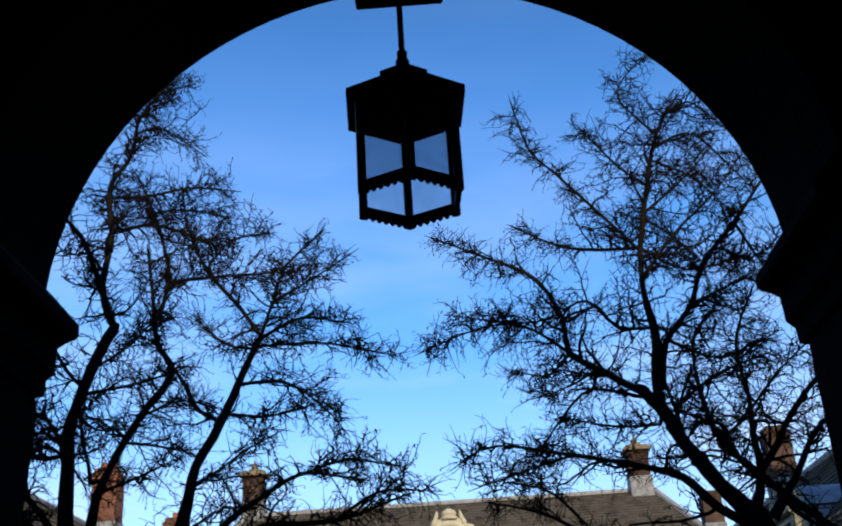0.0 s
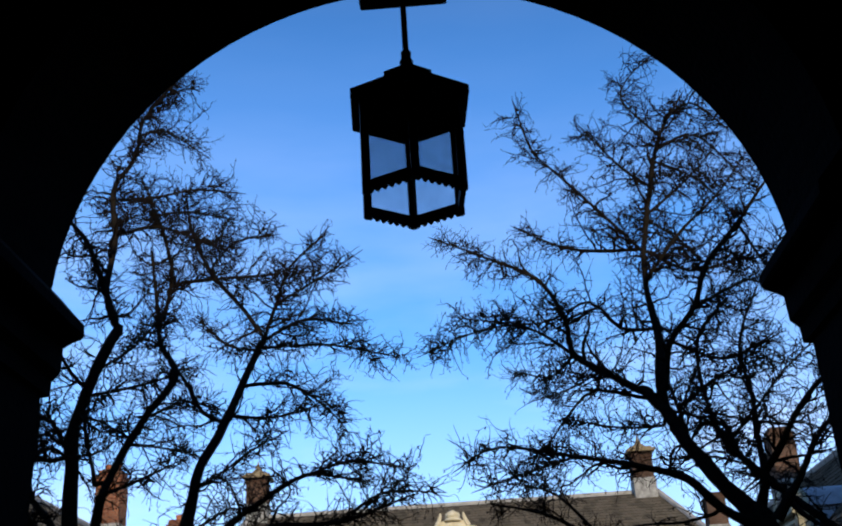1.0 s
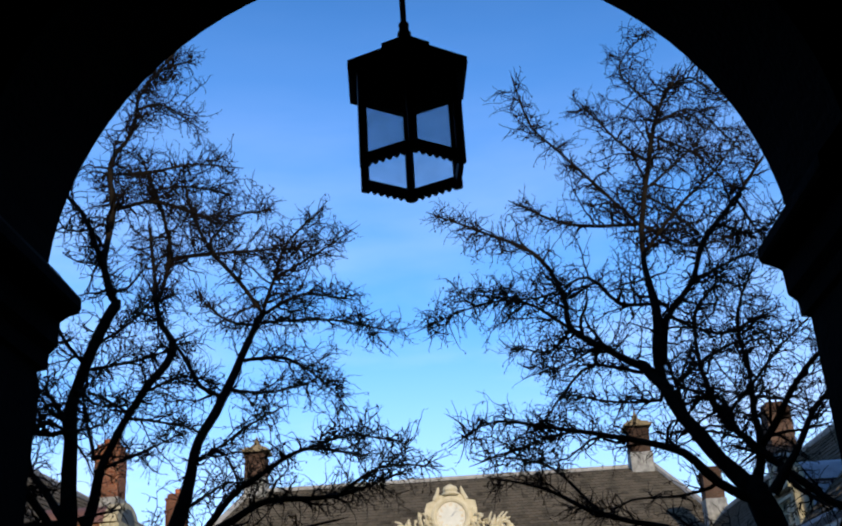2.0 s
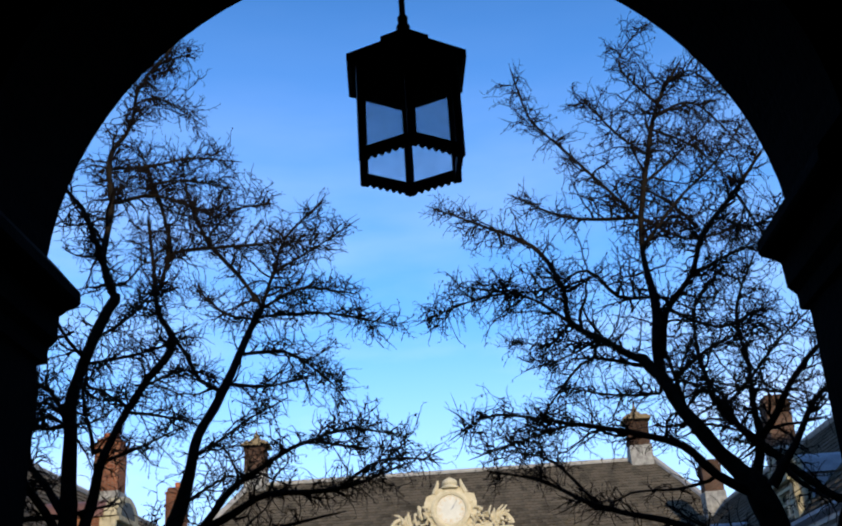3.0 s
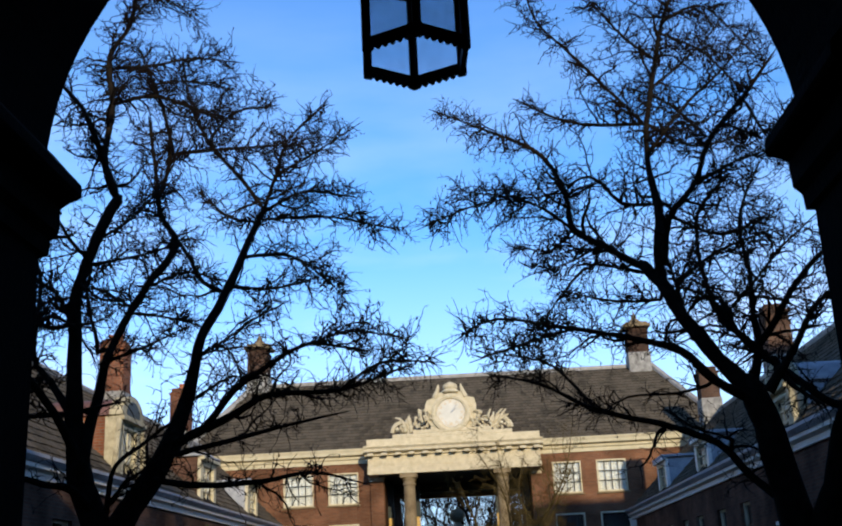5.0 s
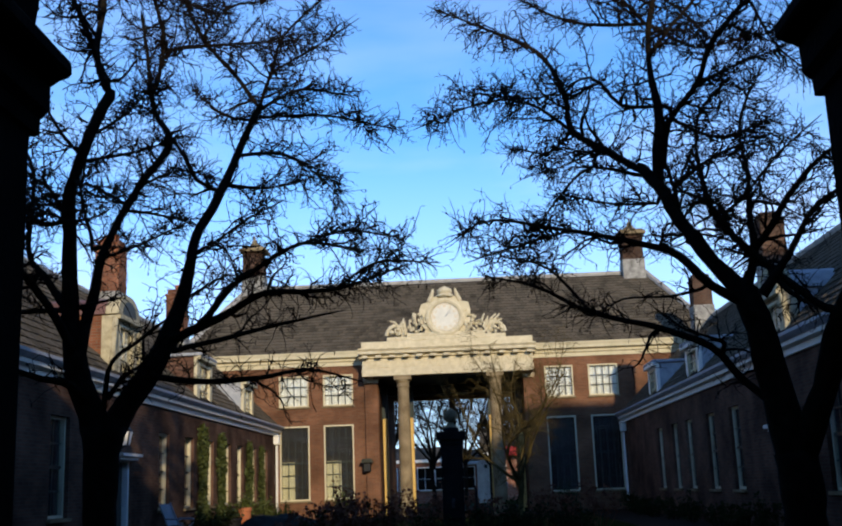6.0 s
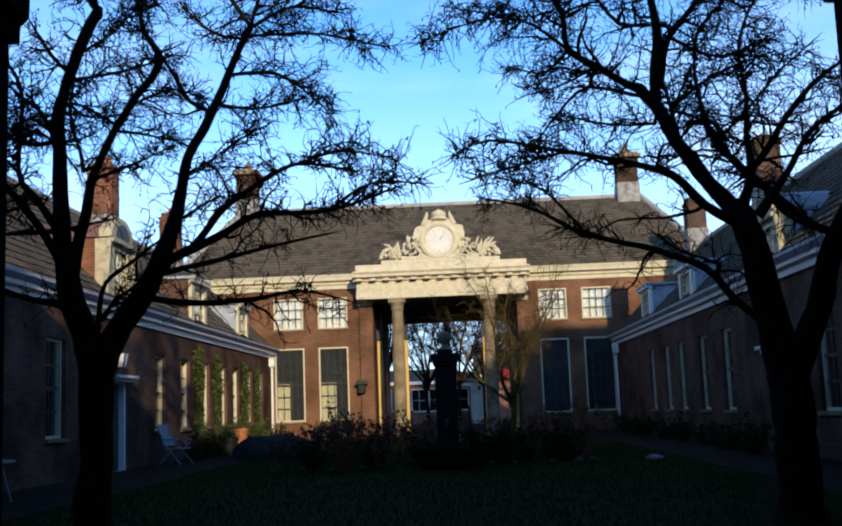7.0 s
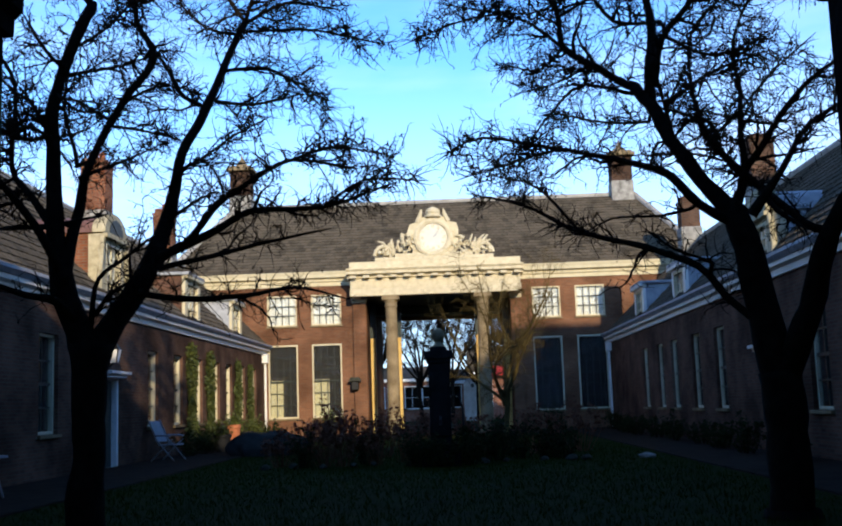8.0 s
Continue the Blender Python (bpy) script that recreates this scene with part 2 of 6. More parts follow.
def boxes(*spans, bevel=0.0):
    bm = bmesh.new()
    for lo, hi in spans:
        box(bm, lo, hi, bevel)
    return bm


def lathe(bm, profile, centre, sides=24, turn=0.0):
    """Turns (radius, height) pairs round an upright axis."""
    rings = []
    for r, z in profile:
        rings.append([bm.verts.new((centre[0] + r * math.cos(turn + 2 * math.pi * i / sides), centre[1] + r * math.sin(turn + 2 * math.pi * i / sides), centre[2] + z)) for i in range(sides)])
    for a, b in zip(rings, rings[1:]):
        for i in range(sides):
            bm.faces.new((a[i], a[(i + 1) % sides], b[(i + 1) % sides], b[i]))
    bm.faces.new(rings[0][::-1])
    bm.faces.new(rings[-1])
    return bm


def prism(bm, outline, axis, lo, hi):
    """Extrudes a flat outline along 'x', 'y' or 'z' between lo and hi."""
    def at(p, d):
        return {"x": (d, p[0], p[1]), "y": (p[0], d, p[1]), "z": (p[0], p[1], d)}[axis]
    a, b = [bm.verts.new(at(p, lo)) for p in outline], [bm.verts.new(at(p, hi)) for p in outline]
    k = len(outline)
    for i in range(k):
        bm.faces.new((a[i], a[(i + 1) % k], b[(i + 1) % k], b[i]))
    bm.faces.new(a[::-1])
    bm.faces.new(b)
    bmesh.ops.recalc_face_normals(bm, faces=bm.faces)
    return bm


def tube(bm, points, radii, sides=6):
    """A round rod through the points."""
    rings = []
    for i, p in enumerate(points):
        p = Vector(p)
        d = (Vector(points[min(i + 1, len(points) - 1)]) - Vector(points[max(i - 1, 0)])).normalized()
        u = d.orthogonal().normalized()
        w = d.cross(u)
        rings.append([bm.verts.new(p + radii[i] * (math.cos(2 * math.pi * k / sides) * u + math.sin(2 * math.pi * k / sides) * w)) for k in range(sides)])
    for a, b in zip(rings, rings[1:]):
        # keep the rings from twisting against each other
        s = min(range(sides), key=lambda k: (a[0].co - b[k].co).length)
        for i in range(sides):
            bm.faces.new((a[i], a[(i + 1) % sides], b[(i + 1 + s) % sides], b[(i + s) % sides]))
    bm.faces.new(rings[0][::-1])
    bm.faces.new(rings[-1])
    return bm


def blob(bm, centre, size, seed, lumps=2.5, amount=0.3, sub=2):
    """An uneven lump."""
    made = bmesh.ops.create_icosphere(bm, subdivisions=sub, radius=1.0)["verts"]
    for v in made:
        k = 1 + amount * noise.noise(v.co * lumps + Vector((seed * 7.3, seed, 0)))
        v.co = Vector((centre[0] + v.co.x * size[0] * k, centre[1] + v.co.y * size[1] * k, centre[2] + v.co.z * size[2] * k))
    return bm


G = 0.45  # the courtyard's ground

# ---- ground ----
bm = bmesh.new()
bmesh.ops.create_grid(bm, x_segments=60, y_segments=60, size=1.0)
for v in bm.verts:
    v.co = Vector((math.copysign(abs(v.co.x) ** 3, v.co.x) * 900 - 0.7, math.copysign(abs(v.co.y) ** 3, v.co.y) * 900 + 25, G))
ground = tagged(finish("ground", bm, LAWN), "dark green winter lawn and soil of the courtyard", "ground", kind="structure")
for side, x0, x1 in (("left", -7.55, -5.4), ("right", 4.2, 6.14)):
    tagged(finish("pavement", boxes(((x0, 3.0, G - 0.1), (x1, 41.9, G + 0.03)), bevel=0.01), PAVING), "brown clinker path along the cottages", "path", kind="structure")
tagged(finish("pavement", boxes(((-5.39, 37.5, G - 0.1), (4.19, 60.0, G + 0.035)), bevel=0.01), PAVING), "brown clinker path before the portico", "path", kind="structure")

# ---- gatehouse: passage with a round arch to the courtyard ----
AX, AR, AZ = -0.070, 0.945, 2.675   # arch axis, radius, springing height
Y0, Y1 = 1.85, 2.30                # inner and outer face of the arch wall
TOP = 8.5


def arch_outline(r, low, steps=40):
    pts = [(AX + r, low), (AX + r, AZ)]
    pts += [(AX + r * math.cos(math.pi * i / steps), AZ + r * math.sin(math.pi * i / steps)) for i in range(1, steps)]
    return pts + [(AX - r, AZ), (AX - r, low)]


def arch_wall(bm, y0, y1, r, half, low, top):
    ring = arch_outline(r, low)
    k = len(ring)
    outer = []
    for x, z in ring:
        if z <= AZ:
            outer.append((AX + math.copysign(half, x - AX), z))
        else:
            a = math.atan2(z - AZ, x - AX)
            s = min(half / max(abs(math.cos(a)), 1e-6), (top - AZ) / max(math.sin(a), 1e-6))
            outer.append((AX + s * math.cos(a), AZ + s * math.sin(a)))
    layers = [[bm.verts.new((x, y, z)) for x, z in pts] for y in (y0, y1) for pts in (ring, outer)]
    for i in range(k - 1):
        bm.faces.new((layers[0][i], layers[1][i], layers[1][i + 1], layers[0][i + 1]))
        bm.faces.new((layers[2][i], layers[2][i + 1], layers[3][i + 1], layers[3][i]))
        bm.faces.new((layers[0][i], layers[0][i + 1], layers[2][i + 1], layers[2][i]))
        bm.faces.new((layers[1][i], layers[3][i], layers[3][i + 1], layers[1][i + 1]))
    for i in (0, k - 1):
        bm.faces.new((layers[0][i], layers[2][i], layers[3][i], layers[1][i]))
    bmesh.ops.recalc_face_normals(bm, faces=bm.faces)
    return bm


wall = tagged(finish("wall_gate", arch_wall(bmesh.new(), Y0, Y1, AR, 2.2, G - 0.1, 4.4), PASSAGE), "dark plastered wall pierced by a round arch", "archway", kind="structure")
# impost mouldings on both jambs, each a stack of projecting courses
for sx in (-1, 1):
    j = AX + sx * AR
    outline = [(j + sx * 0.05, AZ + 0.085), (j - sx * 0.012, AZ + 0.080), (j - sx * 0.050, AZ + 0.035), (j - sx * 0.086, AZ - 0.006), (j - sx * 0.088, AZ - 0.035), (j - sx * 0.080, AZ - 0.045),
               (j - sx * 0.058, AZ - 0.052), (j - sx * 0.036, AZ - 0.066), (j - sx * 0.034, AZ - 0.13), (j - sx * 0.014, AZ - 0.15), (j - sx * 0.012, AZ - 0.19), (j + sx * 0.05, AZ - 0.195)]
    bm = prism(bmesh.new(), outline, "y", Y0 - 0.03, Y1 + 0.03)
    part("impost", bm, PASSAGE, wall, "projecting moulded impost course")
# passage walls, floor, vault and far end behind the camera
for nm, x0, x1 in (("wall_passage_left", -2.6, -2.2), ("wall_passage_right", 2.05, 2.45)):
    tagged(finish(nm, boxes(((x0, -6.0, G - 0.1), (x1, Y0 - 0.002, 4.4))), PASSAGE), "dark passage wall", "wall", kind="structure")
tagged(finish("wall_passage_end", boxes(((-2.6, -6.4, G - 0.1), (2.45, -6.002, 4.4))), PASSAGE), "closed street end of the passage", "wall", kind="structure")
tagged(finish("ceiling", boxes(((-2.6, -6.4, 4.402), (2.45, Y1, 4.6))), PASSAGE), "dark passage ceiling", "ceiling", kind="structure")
tagged(finish("floor", boxes(((-2.19, -6.0, G - 0.1), (2.04, Y1 + 0.3, G + 0.02))), PAVING), "worn brick passage floor", "floor", kind="structure")
# the rest of the gatehouse, which shades the courtyard
gate_block = thing("gatehouse", (0, -2, G), "tall brick gatehouse over the passage", "building")
part("wall", boxes(((-14, -6.0, G - 0.1), (-2.604, Y1, TOP)), ((2.454, -6.0, G - 0.1), (16, Y1, TOP)), ((-2.603, -6.0, 4.604), (2.453, Y1, TOP))), BRICK_X, gate_block)
part("roof", prism(bmesh.new(), [(-6.4, TOP), (Y1 + 0.3, TOP), (-1.6, TOP + 0.9)], "x", -14.2, 13.596), SLATE, gate_block)
# unseen tall block, added to shade the portico's flank and the right row
tall = thing("shade_block", (18.5, -2, G), "unseen tall block added to shade the right of the courtyard", "building")
part("wall", boxes(((13.6, -6.0, TOP + 0.002), (23.4, Y1, 16.3)), ((16.004, -6.0, G - 0.1), (23.4, Y1, TOP)), bevel=0.01), BRICK_X, tall)
part("roof", prism(bmesh.new(), [(-6.3, 16.303), (Y1 + 0.3, 16.303), (-1.9, 17.1)], "x", 13.5, 23.6), SLATE, tall)

# ---- hanging lantern ----


def hexagon(bm, profile, centre):
    return lathe(bm, profile, centre, 6, radians(34.5))


LX, LY, DZ = -0.0535, 2.0, 0.021
lantern = thing("hanging_lantern", (LX, LY, 4.4), "black iron hexagonal lantern with dusty glass panes hung on a rod", "lantern")
RB, ZB, ZH = 0.1255, 2.784, 3.021   # body radius, lower rim, underside of the brim
part("rod", lathe(bmesh.new(), [(0.0075, 3.11), (0.0075, 3.34)], (LX, LY, DZ), 12), IRON, lantern)
part("collar", lathe(bmesh.new(), [(0.010, 3.115), (0.016, 3.125), (0.017, 3.145), (0.012, 3.155), (0.013, 3.172), (0.0075, 3.18)], (LX, LY, DZ), 16), IRON, lantern)
part("ceiling_plate", boxes(((LX - 0.110, LY - 0.03, 3.351), (LX + 0.110, LY + 0.03, 3.373)), bevel=0.004), IRON, lantern)
part("drop_pipe", lathe(bmesh.new(), [(0.03, 3.353), (0.03, 4.379)], (LX, LY, DZ), 12), IRON, lantern)
RH = 0.160
part("hood", hexagon(bmesh.new(), [(RH - 0.012, 2.998), (RH, 3.004), (RH, 3.022), (0.066, 3.082), (0.066, 3.098), (0.050, 3.108), (0.026, 3.114), (0.014, 3.128)], (LX, LY, DZ)), IRON, lantern, "low iron hood with a wide brim")
corners = [Vector((LX + RB * math.cos(radians(34.5 + 60 * i)), LY + RB * math.sin(radians(34.5 + 60 * i)), 0)) for i in range(6)]
for c in corners:
    bm = bmesh.new()
    tube(bm, [c + Vector((0, 0, ZB - 0.008)), c + Vector((0, 0, ZH + 0.01))], [0.011, 0.011], 6)
    part("corner_post", bm, IRON, lantern)
for i in range(6):
    a, b = corners[i], corners[(i + 1) % 6]
    mid, d = (a + b) / 2, (b - a)
    outn = Vector((mid.x - LX, mid.y - LY, 0)).normalized()
    bm = bmesh.new()
    n_sc = 7
    # lower rail with a scalloped edge
    pts = [(0.0, 0.021)]
    for k in range(n_sc):
        for s in range(5):
            u = (k + s / 4) / n_sc
            pts.append((u, -0.001 - 0.009 * math.sin(math.pi * s / 4)))
    pts.append((1.0, 0.021))
    front = [bm.verts.new(a + d * u + outn * 0.006 + Vector((0, 0, ZB + z))) for u, z in pts]
    back = [bm.verts.new(a + d * u - outn * 0.006 + Vector((0, 0, ZB + z))) for u, z in pts]
    bm.faces.new(front)
    bm.faces.new(back[::-1])
    for k in range(len(pts)):
        bm.faces.new((front[k], back[k], back[(k + 1) % len(pts)], front[(k + 1) % len(pts)]))
    bmesh.ops.recalc_face_normals(bm, faces=bm.faces)
    part("scalloped_rail", bm, IRON, lantern)
    bm = bmesh.new()
    for z0, z1 in ((ZB + 0.018, ZH + 0.002),):
        q = [bm.verts.new(p + Vector((0, 0, z)) + outn * w) for w in (0.0015, -0.0015) for p, z in ((a, z0), (b, z0), (b, z1), (a, z1))]
        bm.faces.new(q[:4])
        bm.faces.new(q[4:][::-1])
        for k in range(4):
            bm.faces.new((q[k], q[4 + k], q[4 + (k + 1) % 4], q[(k + 1) % 4]))
    bmesh.ops.recalc_face_normals(bm, faces=bm.faces)
    part("glass_pane", bm, LAMP_GLASS, lantern, "dusty bluish glass")

# ---- windows ----


def wall_frame(origin, along, outward):
    """A local frame on a wall: x along it, y outward, z up."""
    m = Matrix.Identity(4)
    m.col[0][:3], m.col[1][:3], m.col[2][:3], m.col[3][:3] = along, outward, (0, 0, 1), origin
    return m


def window(name, m, width, height, across, up, parent, curtain=None, cover=(0.0, 1.0, 0.0, 1.0), deep=0.12, paint=None, panes=True, transom=None, bar_paint=None, back=-0.012):
    """A sash window in its opening; m: lower left corner on the wall's outer face. cover: which part of it the curtain hides."""
    paint = paint or CREAM
    win = new(name)
    win.matrix_basis = m
    win.parent = parent
    win.matrix_parent_inverse = parent.matrix_basis.inverted()

    def put(nm, bm, mat, label=""):
        ob = finish(nm, bm, mat)
        ob.parent = win
        return tagged(ob, label)
    f, y = 0.06, -deep
    put("frame", boxes(((0, y, 0), (f, -back, height)), ((width - f, y, 0), (width, -back, height)), ((f, y, height - f), (width - f, -back, height)), ((f, y, 0), (width - f, -back, f)), bevel=0.006), paint)
    bars = bmesh.new()
    for i in range(1, across):
        x = f + (width - 2 * f) * i / across
        box(bars, (x - 0.014, y + 0.01, f), (x + 0.014, y + 0.045, height - f))
    for k in range(1, up):
        z = f + (height - 2 * f) * k / up
        t = 0.03 if transom == k else 0.014
        box(bars, (f, y + 0.008, z - t), (width - f, y + 0.05, z + t))
    put("glazing_bar", bars, bar_paint or paint)
    put("sill", boxes(((-0.06, -0.02, -0.07), (width + 0.06, 0.07, -0.002)), bevel=0.01), COLUMN_STONE)
    if panes:
        w, h = (width - 2 * f) / across, (height - 2 * f) / up
        for i in range(across):
            for k in range(up):
                pane = put("pane", boxes(((f + i * w + 0.015, y + 0.022, f + k * h + 0.015), (f + (i + 1) * w - 0.015, y + 0.028, f + (k + 1) * h - 0.015))), PANE)
                pane.visible_shadow = False
    if curtain:
        x0, x1, z0, z1 = cover
        bm = bmesh.new()
        n = 24
        x0, x1 = f + (width - 2 * f) * x0, f + (width - 2 * f) * x1
        z0, z1 = f + (height - 2 * f) * z0, f + (height - 2 * f) * z1
        cols = [[bm.verts.new((x0 + (x1 - x0) * i / n, y - 0.05 + 0.018 * math.sin(i * 1.7) - d, z)) for z in (z0, z1)] for d in (0, 0.01) for i in range(n + 1)]
        for q in (0, n + 1):
            for i in range(n):
                bm.faces.new((cols[q + i][0], cols[q + i + 1][0], cols[q + i + 1][1], cols[q + i][1]))
        put("curtain", bm, curtain)
    return win


def holed_wall(bm, m, length, z0, z1, thick, holes):
    """A wall with through openings: holes (x0, x1, za, zb) in the wall's own frame."""
    xs = sorted({0.0, length, *[v for h in holes for v in h[:2]]})
    for xa, xb in zip(xs, xs[1:]):
        mid = (xa + xb) / 2
        spans = sorted((h[2], h[3]) for h in holes if h[0] <= mid <= h[1])
        z = z0
        for a, b in spans + [(z1, z1)]:
            if a > z + 1e-4:
                box(bm, (xa, -thick, z), (xb, 0, a))
            z = max(z, b)
    bmesh.ops.remove_doubles(bm, verts=bm.verts, dist=1e-4)
    # drop the inner faces between neighbouring blocks
    seen = {}
    for f in bm.faces:
        seen.setdefault(tuple(round(c, 3) for c in f.calc_center_median()), []).append(f)
    bmesh.ops.delete(bm, geom=[f for fs in seen.values() if len(fs) > 1 for f in fs], context="FACES")
    bm.transform(m)
    return bm


# ---- main building across the end of the courtyard ----
FY, CX = 42.0, -0.66
main = thing("main_building", (CX, FY, G), "brick main building with cream cornice, columned portico and tiled hipped roof", "building")
X0, X1 = -11.5, 10.15
M = wall_frame((X1, FY, 0), (-1, 0, 0), (0, -1, 0))
upper = [(-7.49, -6.29), (-5.70, -4.49), (3.20, 4.33), (4.93, 6.10)]
lower = [(-7.47, -6.27), (-5.70, -4.50), (3.18, 4.33), (4.93, 6.12)]
holes = [(X1 - b, X1 - a, 4.90, 6.14) for a, b in upper] + [(X1 - b, X1 - a, 1.22, 4.14) for a, b in lower]
holes.append((X1 - 2.32, X1 + 3.47, G - 0.2, 5.92))
part("wall", holed_wall(bmesh.new(), M, X1 - X0, G - 0.2, 6.5, 0.35, holes), BRICK_X, main)
for (a, b) in upper:
    window("window", wall_frame((b, FY - 0.0, 4.90), (-1, 0, 0), (0, -1, 0)), b - a, 1.24, 4, 3, main, CURTAIN, (0, 1, 0.0, 1), bar_paint=DARK_DOOR)
for i, (a, b) in enumerate(lower):
    window("window", wall_frame((b, FY - 0.0, 1.22), (-1, 0, 0), (0, -1, 0)), b - a, 2.92, 4, 6, main, YELLOW_CURTAIN if i < 2 else None, (0.5 if i % 2 == 0 else 0.45, 1.0, 0.0, 0.52), transom=3, bar_paint=DARK_DOOR)
# near-black sheets behind the windows stand for the unlit rooms
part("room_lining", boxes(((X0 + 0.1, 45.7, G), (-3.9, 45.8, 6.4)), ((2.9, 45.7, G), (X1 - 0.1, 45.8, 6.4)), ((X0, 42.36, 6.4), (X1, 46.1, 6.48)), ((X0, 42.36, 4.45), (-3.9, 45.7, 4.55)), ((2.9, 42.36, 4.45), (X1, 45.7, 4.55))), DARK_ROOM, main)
part("side_wall", boxes(((X0, 42.352, G - 0.1), (X0 + 0.3, 52, 6.5)), ((X1 - 0.3, 42.352, G - 0.1), (X1, 52, 6.5))), BRICK_Y, main)
part("back_wall", boxes(((X0 + 0.3, 51.7, G - 0.1), (-3.9, 52, 6.5)), ((2.6, 51.7, G - 0.1), (X1 - 0.3, 52, 6.5)), ((-3.9, 51.7, 5.75), (2.6, 52, 6.5))), BRICK_X, main)
# passage through the building behind the columns
for x0 in (-3.9, 2.35):
    part("passage_wall", boxes(((x0, 42.36, G), (x0 + 0.4, 51.69, 6.38))), BRICK_Y, main)
# ceiling in near-black, so the passage's shade is in its colour
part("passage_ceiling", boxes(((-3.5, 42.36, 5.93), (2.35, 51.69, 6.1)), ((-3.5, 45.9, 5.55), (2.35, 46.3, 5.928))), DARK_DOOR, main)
# cornice along the front, in steps
for x0, x1 in ((X0 - 0.15, -4.06), (2.76, X1 + 0.15)):
    part("cornice", prism(bmesh.new(), [(FY + 0.2, 6.48), (FY - 0.05, 6.48), (FY - 0.06, 6.62), (FY - 0.12, 6.66), (FY - 0.13, 6.74), (FY - 0.30, 6.80), (FY - 0.32, 6.92), (FY - 0.36, 7.0), (FY - 0.36, 7.04), (FY + 0.2, 7.04)], "x", x0, x1), CREAM, main)
# roof body with hipped ends, then the tiles course by course
RY, RZ, EZ = 47.0, 10.72, 7.02
RA, RB2 = -9.75, 8.40
roof = bmesh.new()
e = [roof.verts.new(p) for p in ((X0 - 0.2, FY - 0.28, EZ), (X1 + 0.2, FY - 0.28, EZ), (X1 + 0.2, 52.3, EZ), (X0 - 0.2, 52.3, EZ), (RA, RY, RZ), (RB2, RY, RZ))]
for q in ((0, 1, 5, 4), (1, 2, 5), (2, 3, 4, 5), (3, 0, 4), (3, 2, 1, 0)):
    roof.faces.new([e[i] for i in q])
main_roof = part("roof", roof, ROOF_BED, main)
part("ridge_cap", tube(bmesh.new(), [(RA - 0.1, RY, RZ + 0.03), (RB2 + 0.1, RY, RZ + 0.03)], [0.11, 0.11], 8), RIDGE, main)
for sx, xe, xr in ((-1, X0 - 0.2, RA), (1, X1 + 0.2, RB2)):
    part("hip_cap", tube(bmesh.new(), [(xe, FY - 0.28, EZ + 0.04), (xr, RY, RZ + 0.04)], [0.13, 0.13], 8), RIDGE, main, "pale mortar hip")

# portico: entablature, columns, antae
PX0, PX1, PY = -4.02, 2.74, 41.0
portico = thing("portico", (CX, PY, G), "cream stone portico with two columns and a heavy entablature", "portico")
part("architrave", boxes(((PX0, PY, 5.91), (PX1, FY - 0.003, 6.22)), ((PX0 + 0.02, PY + 0.03, 6.22), (PX1 - 0.02, FY - 0.003, 6.60)), bevel=0.012), STONE, portico)
part("cornice", prism(bmesh.new(), [(FY - 0.003, 6.62), (PY - 0.04, 6.62), (PY - 0.05, 6.70), (PY - 0.30, 6.76), (PY - 0.31, 6.86), (PY - 0.38, 6.94), (PY - 0.38, 6.98), (FY - 0.003, 6.98)], "x", PX0 - 0.10, PX1 + 0.10), STONE, portico)
for i in range(13):
    x = PX0 + 0.15 + i * (PX1 - PX0 - 0.3) / 12
    part("modillion", boxes(((x - 0.12, PY - 0.29, 6.605), (x + 0.12, PY - 0.045, 6.70)), bevel=0.01), STONE, portico)
part("blocking_course", boxes(((PX0, PY - 0.1, 6.983), (PX1, FY + 0.4, 7.26)), bevel=0.015), STONE, portico)
# dark sheet under the entablature stands for the shade there
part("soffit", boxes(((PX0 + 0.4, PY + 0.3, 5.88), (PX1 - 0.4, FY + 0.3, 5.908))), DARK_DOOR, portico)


def column(x):
    col = lathe(bmesh.new(), [(0.34, G), (0.34, G + 0.14), (0.31, G + 0.16), (0.32, G + 0.22), (0.270, G + 0.27), (0.25, G + 0.35), (0.252, 2.2), (0.243, 3.6), (0.220, 5.45), (0.25, 5.47), (0.25, 5.52), (0.235, 5.54), (0.24, 5.62), (0.30, 5.70), (0.31, 5.74)], (x, PY + 0.33, 0), 24)
    box(col, (x - 0.34, PY + 0.0, 5.74), (x + 0.34, PY + 0.66, 5.905), 0.012)
    box(col, (x - 0.38, PY - 0.05, G - 0.05), (x + 0.38, PY + 0.71, G + 0.12), 0.012)
    return col


for x in (-2.43, 1.20):
    part("column", column(x), COLUMN_STONE, portico, "weathered round stone column")
for x0, x1 in ((-4.0, -3.49), (2.34, 2.72)):
    part("pilaster", boxes(((x0, FY - 0.16, G - 0.05), (x1, FY - 0.004, 5.72))), BRICK_X, portico, "brick pilaster")
    part("capital", boxes(((x0 - 0.04, FY - 0.20, 5.723), (x1 + 0.04, FY - 0.005, 5.82)), ((x0 - 0.07, FY - 0.24, 5.82), (x1 + 0.07, FY - 0.005, 5.905)), bevel=0.01), STONE, portico)
